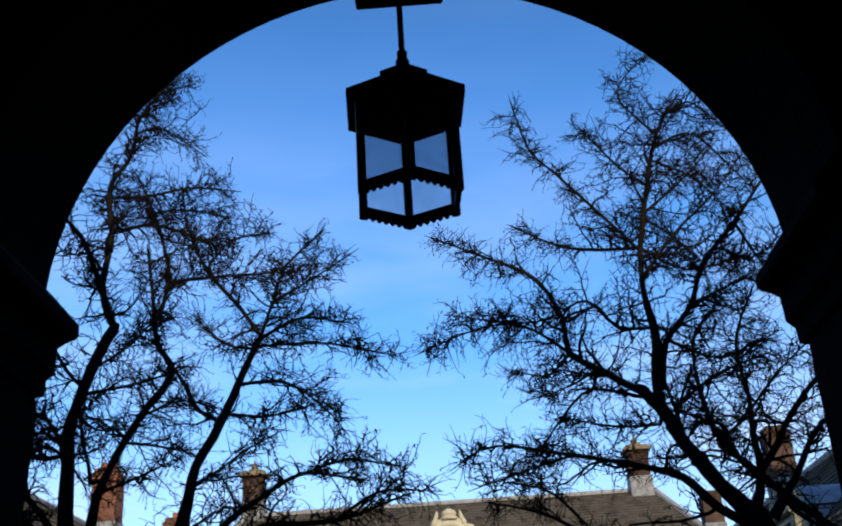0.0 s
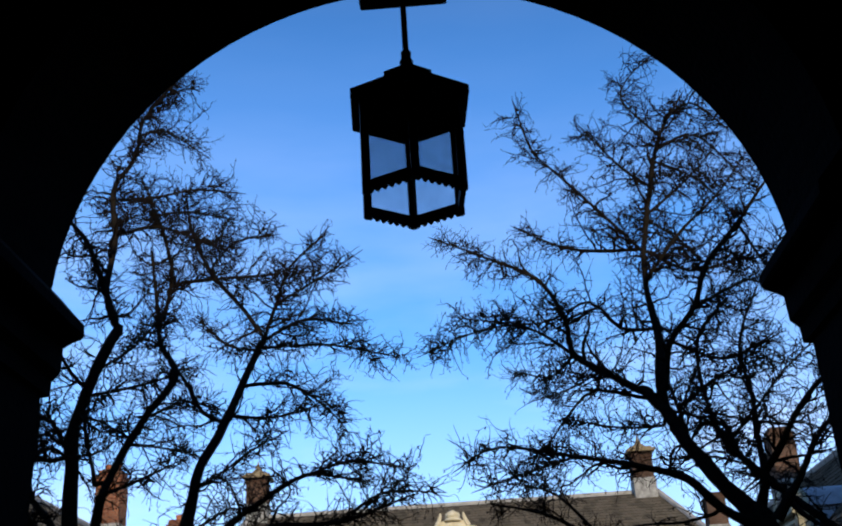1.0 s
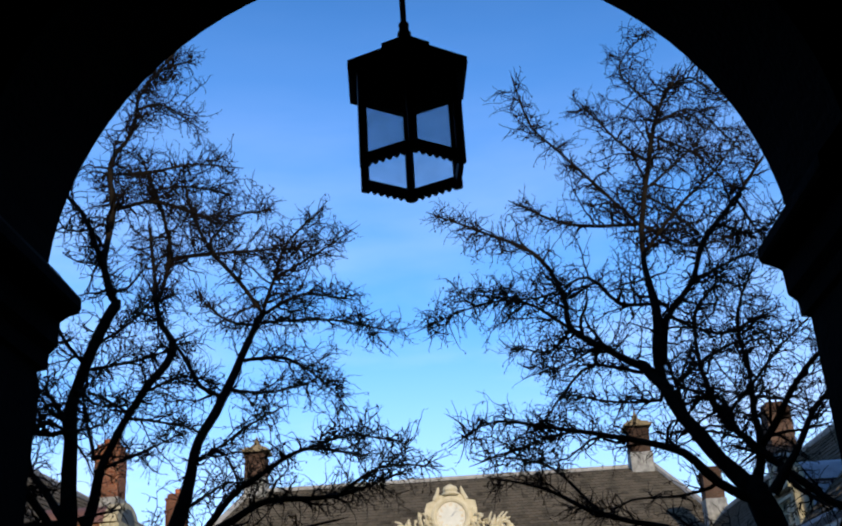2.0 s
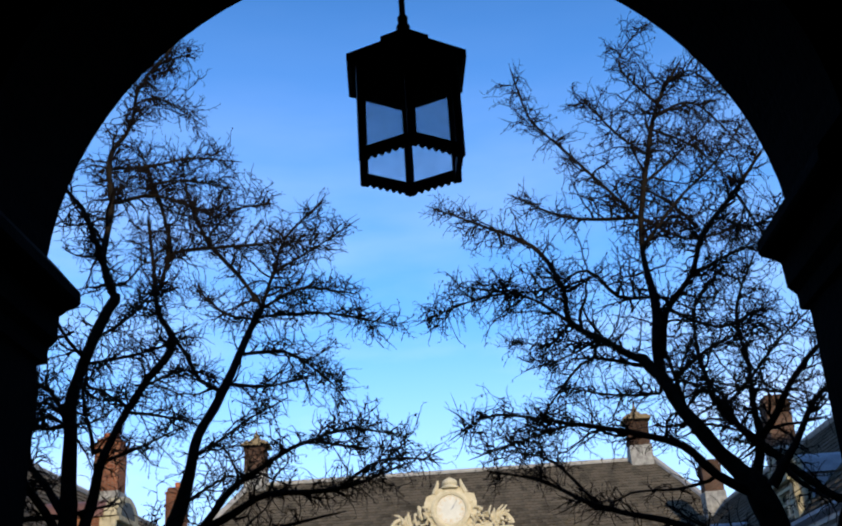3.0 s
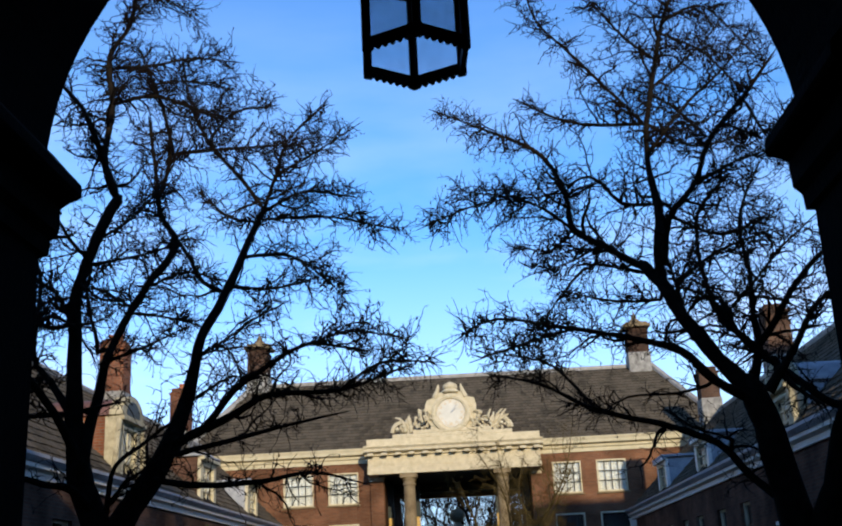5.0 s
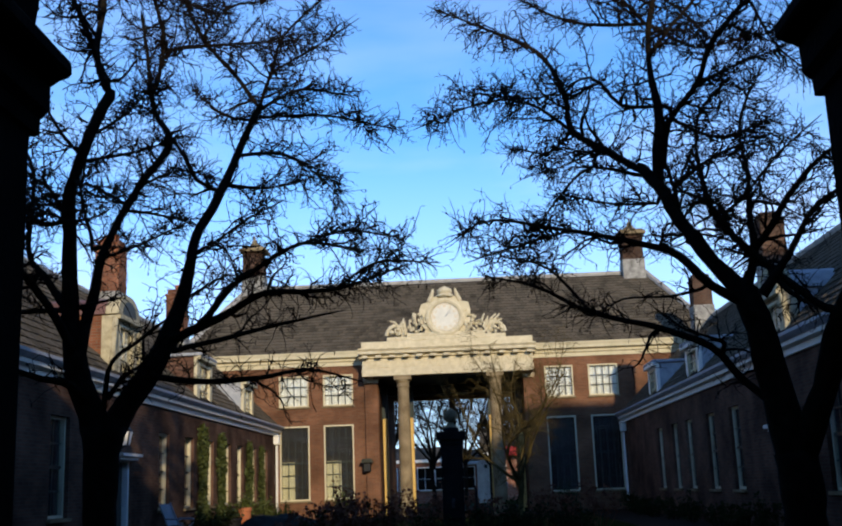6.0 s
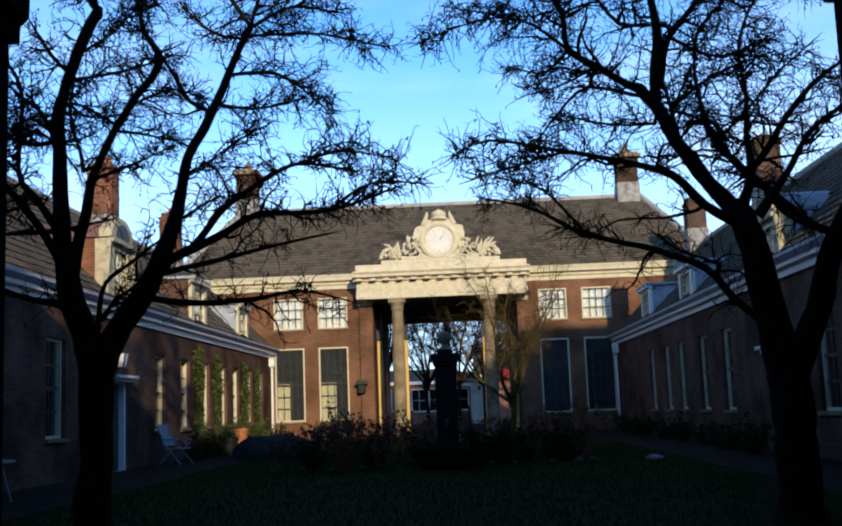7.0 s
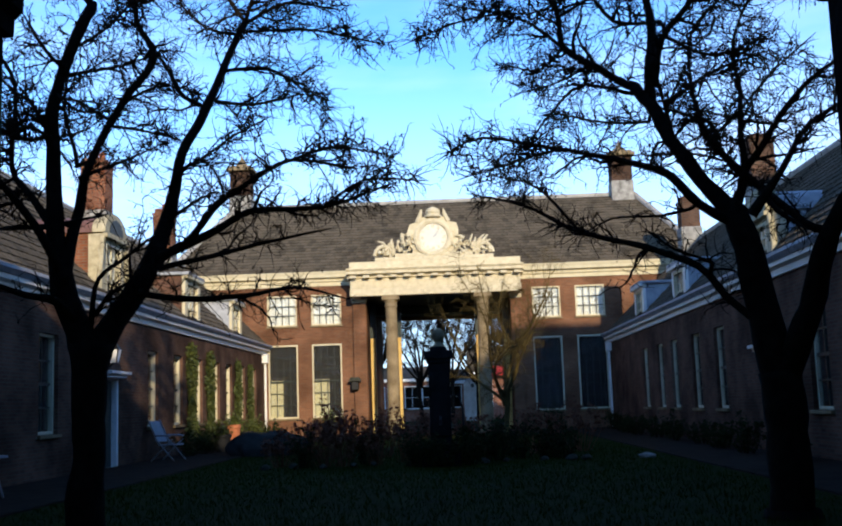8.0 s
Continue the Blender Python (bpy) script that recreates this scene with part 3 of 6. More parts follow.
# gate leaves standing open in the passage
for x0, x1 in ((-3.48, -3.28), (-2.44, -2.20), (0.95, 1.15), (2.12, 2.33)):
    gate = thing("gate_pier", ((x0 + x1) / 2, 44, G), "ochre painted timber gate post with dark head", "gate", "gate posts in the passage")
    part("post", boxes(((x0, 43.9, G), (x1, 44.15, 4.42)), bevel=0.01), OCHRE, gate)
    part("head", boxes(((x0 - 0.03, 43.88, 4.423), (x1 + 0.03, 44.17, 5.92)), bevel=0.01), DARK_DOOR, gate)

# ---- carved crest with a clock on the portico ----
crest = thing("clock_crest", (CX, PY, 7.26), "carved cream stone crest with trophies round a white clock face", "clock")
KZ, KR = 8.16, 0.55
part("plinth", boxes(((-3.0, PY - 0.02, 7.263), (1.70, PY + 0.45, 7.42)), ((-2.2, PY + 0.02, 7.42), (0.9, PY + 0.4, 7.56)), bevel=0.02), STONE, crest)
bm = bmesh.new()
ringp = [(KR, 0.0), (KR + 0.03, 0.06), (KR + 0.12, 0.09), (KR + 0.22, 0.05), (KR + 0.25, -0.3)]
n = 48
rings = [[bm.verts.new((CX + r * math.cos(2 * math.pi * i / n), PY + 0.05 - d, KZ + r * math.sin(2 * math.pi * i / n))) for i in range(n)] for r, d in ringp]
for a, b in zip(rings, rings[1:]):
    for i in range(n):
        bm.faces.new((a[i], b[i], b[(i + 1) % n], a[(i + 1) % n]))
part("clock_surround", bm, STONE, crest)
bm = bmesh.new()
prism(bm, [(CX + KR * math.cos(2 * math.pi * i / n), KZ + KR * math.sin(2 * math.pi * i / n)) for i in range(n)], "y", PY + 0.04, PY + 0.3)
face = part("clock_face", bm, CLOCK_PAINT, crest, "white clock face")
for i in range(12):
    a = 2 * math.pi * i / 12
    d, e = Vector((math.sin(a), 0, math.cos(a))), Vector((math.cos(a), 0, -math.sin(a)))
    c = Vector((CX, PY + 0.034, KZ))
    bm = bmesh.new()
    for off in ((-0.025, 0.025) if i % 3 else (-0.04, 0.0, 0.04)):
        tube(bm, [c + d * 0.38 + e * off, c + d * 0.47 + e * off], [0.009, 0.009], 4)
    part("hour_mark", bm, OCHRE, face)
bm = bmesh.new()
tube(bm, [(CX + 0.51 * math.cos(2 * math.pi * i / 36), PY + 0.036, KZ + 0.51 * math.sin(2 * math.pi * i / 36)) for i in range(37)], [0.008] * 37, 4)
part("minute_ring", bm, OCHRE, face)
for ang, ln in ((-38, 0.28), (-52, 0.42)):
    d = Vector((math.sin(radians(ang + 90)), 0, math.cos(radians(ang + 90))))
    part("clock_hand", tube(bmesh.new(), [Vector((CX, PY + 0.02, KZ)), Vector((CX, PY + 0.02, KZ)) + d * ln], [0.018, 0.008], 5), LEAD, face)
# shoulders, crown and scrolls
bm = prism(bmesh.new(), [(CX - 1.0, 8.0), (CX - 1.02, 8.45), (CX - 0.92, 8.72), (CX - 0.66, 8.80), (CX - 0.52, 8.92), (CX - 0.45, 9.0), (CX + 0.45, 9.0), (CX + 0.52, 8.92), (CX + 0.66, 8.80), (CX + 0.95, 8.74), (CX + 1.02, 8.45), (CX + 1.0, 8.0), (CX + 0.7, 7.5), (CX - 0.7, 7.5)], "y", PY + 0.12, PY + 0.36)
part("shield", bm, STONE, crest)
bm = lathe(bmesh.new(), [(0.30, 8.96), (0.36, 9.0), (0.34, 9.06), (0.26, 9.10), (0.30, 9.2), (0.27, 9.3), (0.14, 9.37), (0.05, 9.42)], (CX + 0.02, PY + 0.2, 0), 14)
for s in (-1, 1):
    tube(bm, [(CX + s * 0.62, PY + 0.15, 8.80), (CX + s * 0.52, PY + 0.15, 9.0), (CX + s * 0.46, PY + 0.15, 9.2), (CX + s * 0.44, PY + 0.15, 9.32)], [0.10, 0.09, 0.06, 0.03], 7)
part("crown", bm, STONE, crest)
rng = random.Random(5)
for s in (-1, 1):
    bm = bmesh.new()
    # trophies: figures, drums, staves and leaves heaped beside the clock
    for i in range(64):
        u = rng.random()
        x = CX + s * (0.72 + 1.55 * u)
        roof_line = 0.95 - 0.62 * u + 0.16 * math.sin(7.5 * u + s)
        blob(bm, (x, PY + rng.uniform(0.0, 0.3), 7.48 + roof_line * rng.uniform(0.05, 1.0)), (rng.uniform(0.04, 0.10), 0.09, rng.uniform(0.05, 0.12)), i + 70 * s, 3.0, 0.6, 1)
    for i in range(9):
        u = rng.random()
        x = CX + s * (0.85 + 1.0 * u)
        z = 7.6 + rng.uniform(0.1, 0.55) * (1 - 0.5 * u)
        bend = rng.uniform(-0.2, 0.35)
        tube(bm, [(x, PY + 0.1, z - 0.15), (x + s * (0.10 + bend * 0.3), PY + 0.02, z + 0.12), (x + s * (0.18 + bend), PY + 0.08, z + rng.uniform(0.2, 0.36))], [0.055, 0.045, 0.03], 5)
    # end volute
    xo = CX + s * 1.95
    tube(bm, [(xo + s * 0.40 * math.cos(a) * (1 - a / 9), PY + 0.12, 7.50 + 0.46 * math.sin(a) * (1 - a / 9)) for a in [k * 0.42 for k in range(14)]], [0.08] * 14, 6)
    part("trophy_carving", bm, STONE, crest, "carved trophies and leaves")

# ---- cottage wings along both sides ----
EAVE = 4.02


def wing(name, label, wall_x, ridge_x, s, opens, doors):
    """s: +1 where the wall faces +x. opens: centres of the windows along y; doors likewise."""
    w = thing(name, (wall_x, 22, G), label, "cottage row")
    y0, y1 = 2.76, 41.98
    if s > 0:
        m = wall_frame((wall_x, y0, 0), (0, 1, 0), (1, 0, 0))
        pos = lambda y: y - y0
    else:
        m = wall_frame((wall_x, y1, 0), (0, -1, 0), (-1, 0, 0))
        pos = lambda y: y1 - y
    holes = [(pos(y) - 0.47, pos(y) + 0.47, 1.28, 3.16) for y in opens] + [(pos(y) - 0.48, pos(y) + 0.48, G, 2.45) for y in doors]
    part("wall", holed_wall(bmesh.new(), m, y1 - y0, G - 0.1, EAVE - 0.25, 0.28, holes), BRICK_Y, w)
    back = ridge_x - s * 4.2
    part("back_wall", boxes(((min(back, back - s * 0.3), y0, G - 0.1), (max(back, back - s * 0.3), y1, EAVE))), BRICK_Y, w)
    # near-black sheets stand for the unlit rooms
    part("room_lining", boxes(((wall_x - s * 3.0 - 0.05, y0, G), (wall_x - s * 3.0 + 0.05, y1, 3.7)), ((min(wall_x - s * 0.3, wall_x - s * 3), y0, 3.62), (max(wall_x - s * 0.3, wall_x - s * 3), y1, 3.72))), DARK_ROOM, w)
    for y in opens:
        window("window", m @ Matrix.Translation((pos(y) - 0.47, 0, 1.28)), 0.94, 1.88, 2, 4, w, CURTAIN if s > 0 else None, (0.0, 0.3, 0.0, 1.0), deep=0.18 if s > 0 else 0.15, transom=2, bar_paint=DARK_DOOR, back=0.08)
    for y in doors:
        d = new("door")
        d.matrix_basis = m @ Matrix.Translation((pos(y) - 0.48, 0, G))
        d.parent = w
        d.matrix_parent_inverse = w.matrix_basis.inverted()

        def put(nm, bm, mat):
            ob = finish(nm, bm, mat)
            ob.parent = d
        h = 2.45 - G
        put("frame", boxes(((0, -0.2, 0), (0.09, 0.03, h)), ((0.87, -0.2, 0), (0.96, 0.03, h)), ((0.09, -0.2, h - 0.09), (0.87, 0.03, h)), bevel=0.008), WHITE)
        put("leaf", boxes(((0.09, -0.15, 0.02), (0.87, -0.1, h - 0.09)), ((0.2, -0.1, 0.25), (0.76, -0.085, 0.85)), ((0.2, -0.1, 1.0), (0.76, -0.085, 1.75)), bevel=0.006), DARK_DOOR)
        put("handle", tube(bmesh.new(), [(0.80, -0.09, 1.0), (0.80, -0.04, 1.0), (0.70, -0.04, 1.0)], [0.012, 0.012, 0.01], 6), LEAD)
        put("canopy", boxes(((-0.2, -0.0, h + 0.03), (1.16, 0.28, h + 0.10)), ((-0.14, -0.0, h - 0.04), (1.10, 0.2, h + 0.03)), bevel=0.01), WHITE)
    # cornice and gutter
    o = s
    prof = [(wall_x - o * 0.28, EAVE - 0.25), (wall_x + o * 0.06, EAVE - 0.25), (wall_x + o * 0.07, EAVE - 0.14), (wall_x + o * 0.18, EAVE - 0.10), (wall_x + o * 0.19, EAVE - 0.02), (wall_x - o * 0.28, EAVE - 0.02)]
    part("cornice", prism(bmesh.new(), prof, "y", y0, y1), WHITE, w)
    prof = [(wall_x + o * 0.10, EAVE - 0.018), (wall_x + o * 0.22, EAVE - 0.018), (wall_x + o * 0.30, EAVE + 0.06), (wall_x + o * 0.30, EAVE + 0.12), (wall_x + o * 0.27, EAVE + 0.12), (wall_x + o * 0.27, EAVE + 0.05), (wall_x + o * 0.10, EAVE + 0.05)]
    part("gutter", prism(bmesh.new(), prof, "y", y0, y1), LEAD, w)
    # roof
    ez, rz = EAVE + 0.06, 7.56
    prof = [(wall_x + o * 0.16, ez), (ridge_x, rz), (back - o * 0.3, ez), (wall_x - o * 0.1, ez - 0.05)]
    part("roof", prism(bmesh.new(), prof, "y", y0, 41.9), ROOF_BED, w)
    part("ridge_cap", tube(bmesh.new(), [(ridge_x, y0, rz + 0.02), (ridge_x, 44.5, rz + 0.02)], [0.10, 0.10], 8), RIDGE, w)
    # downpipe in the corner
    yp = 41.3
    xq = wall_x + o * 0.10
    part("downpipe", tube(bmesh.new(), [(xq, yp, G), (xq, yp, 3.4)], [0.05, 0.05], 10), WHITE, w)
    part("hopper", boxes(((xq - 0.12, yp - 0.14, 3.42), (xq + 0.12, yp + 0.14, 3.72)), ((xq - 0.15, yp - 0.17, 3.72), (xq + 0.15, yp + 0.17, 3.78)), bevel=0.02), WHITE, w)
    return w


WL, WR = -7.57, 6.16
west = wing("cottage_row", "low brick cottage row with white cornice and sash windows", WL, -11.0, 1, [16.4, 19.4, 26.2, 28.6, 30.9, 33.2, 35.1, 37.3, 39.4], [22.9, 13.5])
east = wing("cottage_row", "row of low shaded brick cottages with white cornice and tiled roof", WR, 9.6, -1, [17.95, 24.57, 27.0, 29.67, 31.7, 34.17], [20.6, 13.5])


def dormer(wall_x, s, y0, y1, top, rounded, cheek, label):
    """A dormer window standing on the eaves, its front flush above the wall."""
    d = thing("dormer", (wall_x, (y0 + y1) / 2, EAVE), label, "dormer", "dormers on the cottage roofs")
    xf = wall_x - s * 0.12
    z0 = EAVE + 0.14
    back = wall_x - s * (top - EAVE + 0.3)
    w = y1 - y0
    face = OLD_CREAM if rounded else CREAM if s > 0 else WHITE
    for ya in (y0 + 0.02, y1 - 0.10):
        q = xf - s * 0.1 - s * (0.24 if rounded else 0.0)
        part("cheek", boxes(((min(q, back), ya, z0), (max(q, back), ya + 0.08, top))), cheek, d)
        if rounded:
            part("quoin", boxes(((min(xf - s * 0.1, q), ya - 0.01, z0), (max(xf - s * 0.1, q), ya + 0.09, top))), face, d)
    m = wall_frame((xf, y0, z0), (0, 1, 0), (1, 0, 0)) if s > 0 else wall_frame((xf, y1, z0), (0, -1, 0), (-1, 0, 0))
    part("front", boxes(((min(xf, xf - s * 0.1), y0, z0), (max(xf, xf - s * 0.1), y0 + 0.22, top)), ((min(xf, xf - s * 0.1), y1 - 0.22, z0), (max(xf, xf - s * 0.1), y1, top)), ((min(xf, xf - s * 0.1), y0 + 0.22, top - 0.16), (max(xf, xf - s * 0.1), y1 - 0.22, top)), bevel=0.01), face, d)
    window("window", m @ Matrix.Translation((0.22, -0.01, 0.02)), w - 0.44, top - z0 - 0.19, 2, 3, d, CURTAIN, (0, 1, 0.4, 1), deep=0.09, panes=True)
    # near-black block behind the sash stands for the unlit inside
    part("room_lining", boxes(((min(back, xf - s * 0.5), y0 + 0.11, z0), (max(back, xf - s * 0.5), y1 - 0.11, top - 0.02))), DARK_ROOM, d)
    xo = xf + s * 0.12
    if rounded:
        arc = [(y0 - 0.06 + (w + 0.12) * (0.5 - 0.5 * math.cos(math.pi * i / 20)), top + 0.02 + 0.46 * math.sin(math.pi * i / 20)) for i in range(21)]
        deep = wall_x - s * (top + 0.4 - EAVE + 0.35)
        part("barrel_roof", prism(bmesh.new(), arc, "x", min(xf - s * 0.252, deep), max(xf - s * 0.252, deep)), COPPER if s > 0 else LEAD, d, "rounded sheet metal roof")
    else:
        part("flat_roof", boxes(((min(xo, back), y0 - 0.10, top + 0.003), (max(xo, back), y1 + 0.10, top + 0.09)), bevel=0.015), LEAD, d)
    part("moulding", boxes(((min(xf, xo), y0 - 0.08, top - 0.10), (max(xf, xo), y1 + 0.08, top)), bevel=0.015), face, d)
    if rounded:
        pts = [(y0 - 0.02 + (w + 0.04) * (0.5 - 0.5 * math.cos(math.pi * i / 20)), top + 0.03 + 0.50 * math.sin(math.pi * i / 20)) for i in range(21)]
        part("pediment", prism(bmesh.new(), pts, "x", min(xf - s * 0.25, xf + s * 0.05), max(xf - s * 0.25, xf + s * 0.05)), face, d, "rounded pediment")
        # dark panel stands for the shaded hollow inside the arched ring
        lune = [((y0 + y1) / 2 + (q[0] - (y0 + y1) / 2) * 0.62, top + 0.06 + (q[1] - top - 0.03) * 0.68) for q in pts]
        part("lunette", prism(bmesh.new(), lune, "x", min(xf + s * 0.03, xf + s * 0.06), max(xf + s * 0.03, xf + s * 0.06)), DARK_DOOR, d, "dark panel standing for the shaded hollow of the pediment")
        for sy, yy in ((-1, y0), (1, y1)):
            bm = tube(bmesh.new(), [(xf, yy + sy * 0.02, top - 0.05), (xf, yy + sy * 0.12, top - 0.35), (xf, yy + sy * 0.20, top - 0.75), (xf, yy + sy * 0.28, z0 + 0.15), (xf, yy + sy * 0.22, z0 + 0.03), (xf, yy + sy * 0.12, z0 + 0.1)], [0.06, 0.07, 0.07, 0.08, 0.06, 0.04], 7)
            part("scroll", bm, face, d, "carved side scroll")
    return d


dormer(WL, 1, 22.75, 24.25, 5.62, True, CHIMNEY_BRICK, "large cream dormer with a rounded pediment and brick cheeks")
dormer(WL, 1, 29.85, 31.65, 5.55, False, BRICK_Y, "cream dormer with brick cheek and flat lead roof")
dormer(WL, 1, 36.2, 37.9, 5.42, False, LEAD, "small cream dormer with lead cheeks")
dormer(WR, -1, 20.5, 21.9, 5.15, True, LEAD, "large white dormer with a rounded pediment in shade")
dormer(WR, -1, 28.2, 29.9, 5.2, False, LEAD, "white dormer with lead cheeks in shade")
dormer(WR, -1, 34.5, 36.2, 5.3, False, LEAD, "small white dormer with lead cheeks in shade")

# ---- chimneys ----


def chimney(x, y, z0, top, w, d, mat, cap, label, pots=0):
    c = thing("chimney", (x, y, z0), label, "chimney", "chimneys")
    part("shaft", boxes(((x - w / 2, y - d / 2, z0), (x + w / 2, y + d / 2, top - 0.26)), bevel=0.012), mat, c)
    part("collar", boxes(((x - w / 2 - 0.035, y - d / 2 - 0.035, top - 0.258), (x + w / 2 + 0.035, y + d / 2 + 0.035, top - 0.17)), bevel=0.012), mat, c)
    part("crown", boxes(((x - w / 2 + 0.04, y - d / 2 + 0.04, top - 0.168), (x + w / 2 - 0.04, y + d / 2 - 0.04, top)), bevel=0.02), mat, c)
    if cap:
        part("foot", boxes(((x - w / 2 - 0.04, y - d / 2 - 0.04, z0), (x + w / 2 + 0.04, y + d / 2 + 0.04, z0 + cap)), bevel=0.02), RENDERED, c, "pale weathered foot")
    for i in range(pots):
        px = x + (i - (pots - 1) / 2) * w / max(pots, 1) * 0.8
        part("pot", lathe(bmesh.new(), [(0.10, top - 0.01), (0.09, top + 0.14), (0.11, top + 0.16), (0.10, top + 0.2), (0.06, top + 0.2)], (px, y, 0), 10), TERRACOTTA, c)
    return c


chimney(-10.55, 30.6, 6.9, 9.25, 0.74, 0.74, CHIMNEY_BRICK, 0.75, "weathered red brick chimney with pale foot on the cottage roof", 2)
chimney(-10.72, 38.6, 7.0, 9.22, 0.68, 0.68, CHIMNEY_BRICK, 0.6, "red brick chimney on the cottage roof", 1)
chimney(9.35, 31.0, 7.0, 9.25, 0.72, 0.72, DARK_BRICK, 0.7, "weathered brick chimney with pale foot on the shaded roof", 0)
chimney(9.25, 40.2, 7.0, 9.2, 0.72, 0.72, DARK_BRICK, 1.0, "brick chimney with white rendered foot", 0)


def capped_chimney(x, label):
    c = chimney(x, 47.0, 10.3, 12.45, 0.92, 0.92, DARK_BRICK, 1.0, label)
    z = 12.45
    part("stone_cap", boxes(((x - 0.62, 46.38, z), (x + 0.62, 47.62, z + 0.14)), ((x - 0.5, 46.5, z + 0.14), (x + 0.5, 47.5, z + 0.24)), bevel=0.02), COLUMN_STONE, c)
    part("finial", lathe(bmesh.new(), [(0.42, z + 0.24), (0.28, z + 0.36), (0.12, z + 0.5), (0.14, z + 0.56), (0.06, z + 0.66), (0.02, z + 0.85)], (x, 47.0, 0), 8), COLUMN_STONE, c)


capped_chimney(-9.45, "tall chimney with stone cap and finial at the ridge's end")
capped_chimney(7.86, "tall chimney with stone cap and pale foot at the ridge's end")

# ---- bare trees ----
rng = random.Random(11)


def spline(p, per):
    """A smooth way through control points (x, y, z, radius)."""
    p = [np.array(q, float) for q in p]
    out = []
    for i in range(len(p) - 1):
        a, b, c, d = p[max(i - 1, 0)], p[i], p[i + 1], p[min(i + 2, len(p) - 1)]
        k = max(2, int(np.linalg.norm((c - b)[:3]) / per))
        for s in range(k):
            t = s / k
            out.append(0.5 * (2 * b + (c - a) * t + (2 * a - 5 * b + 4 * c - d) * t * t + (3 * b - a - 3 * c + d) * t ** 3))
    out.append(p[-1])
    return out


class Wood:
    """Gathers rods for one mesh."""

    def __init__(self):
        self.verts, self.faces = [], []

    def rod(self, pts, radii, sides):
        base, n = len(self.verts), len(pts)
        p = [(float(q[0]), float(q[1]), float(q[2])) for q in pts]
        turns = [(math.cos(2 * math.pi * k / sides), math.sin(2 * math.pi * k / sides)) for k in range(sides)]
        u = None
        for i in range(n):
            a, b = p[max(i - 1, 0)], p[min(i + 1, n - 1)]
            d = (b[0] - a[0], b[1] - a[1], b[2] - a[2])
            g = math.sqrt(d[0] * d[0] + d[1] * d[1] + d[2] * d[2]) + 1e-9
            d = (d[0] / g, d[1] / g, d[2] / g)
            if u is None:
                u = (d[1] * 0.2 - d[2] * 0.9, d[2] * 0.3 - d[0] * 0.2, d[0] * 0.9 - d[1] * 0.3)
            g = u[0] * d[0] + u[1] * d[1] + u[2] * d[2]
            u = (u[0] - d[0] * g, u[1] - d[1] * g, u[2] - d[2] * g)
            g = math.sqrt(u[0] * u[0] + u[1] * u[1] + u[2] * u[2]) + 1e-9
            u = (u[0] / g, u[1] / g, u[2] / g)
            w = (d[1] * u[2] - d[2] * u[1], d[2] * u[0] - d[0] * u[2], d[0] * u[1] - d[1] * u[0])
            r, q = radii[i], p[i]
            for c, t in turns:
                self.verts.append((q[0] + r * (c * u[0] + t * w[0]), q[1] + r * (c * u[1] + t * w[1]), q[2] + r * (c * u[2] + t * w[2])))
        for i in range(n - 1):
            for k in range(sides):
                a, b = base + i * sides + k, base + i * sides + (k + 1) % sides
                self.faces.append((a, b, b + sides, a + sides))
        self.faces.append(tuple(base + (n - 1) * sides + k for k in range(sides)))

    def mesh(self, name, mat, parent, label="", kind=""):
        me = bpy.data.meshes.new(name)
        me.from_pydata(self.verts, [], self.faces)
        me.materials.append(mat)
        me.polygons.foreach_set("use_smooth", [True] * len(me.polygons))
        ob = new(name, me)
        ob.parent = parent
        ob.matrix_parent_inverse = parent.matrix_basis.inverted()
        return tagged(ob, label, kind=kind)


def unit(v):
    return v / (math.sqrt(v[0] * v[0] + v[1] * v[1] + v[2] * v[2]) + 1e-9)


def wander(start, way, length, steps, bend, lift):
    """A crooked way for a twig."""
    pts, p, d = [start], start.copy(), unit(way)
    for _ in range(steps):
        d = unit(d + np.array([rng.gauss(0, bend), rng.gauss(0, bend), rng.gauss(0, bend) + lift]))
        p = p + d * length / steps
        pts.append(p.copy())
    return pts


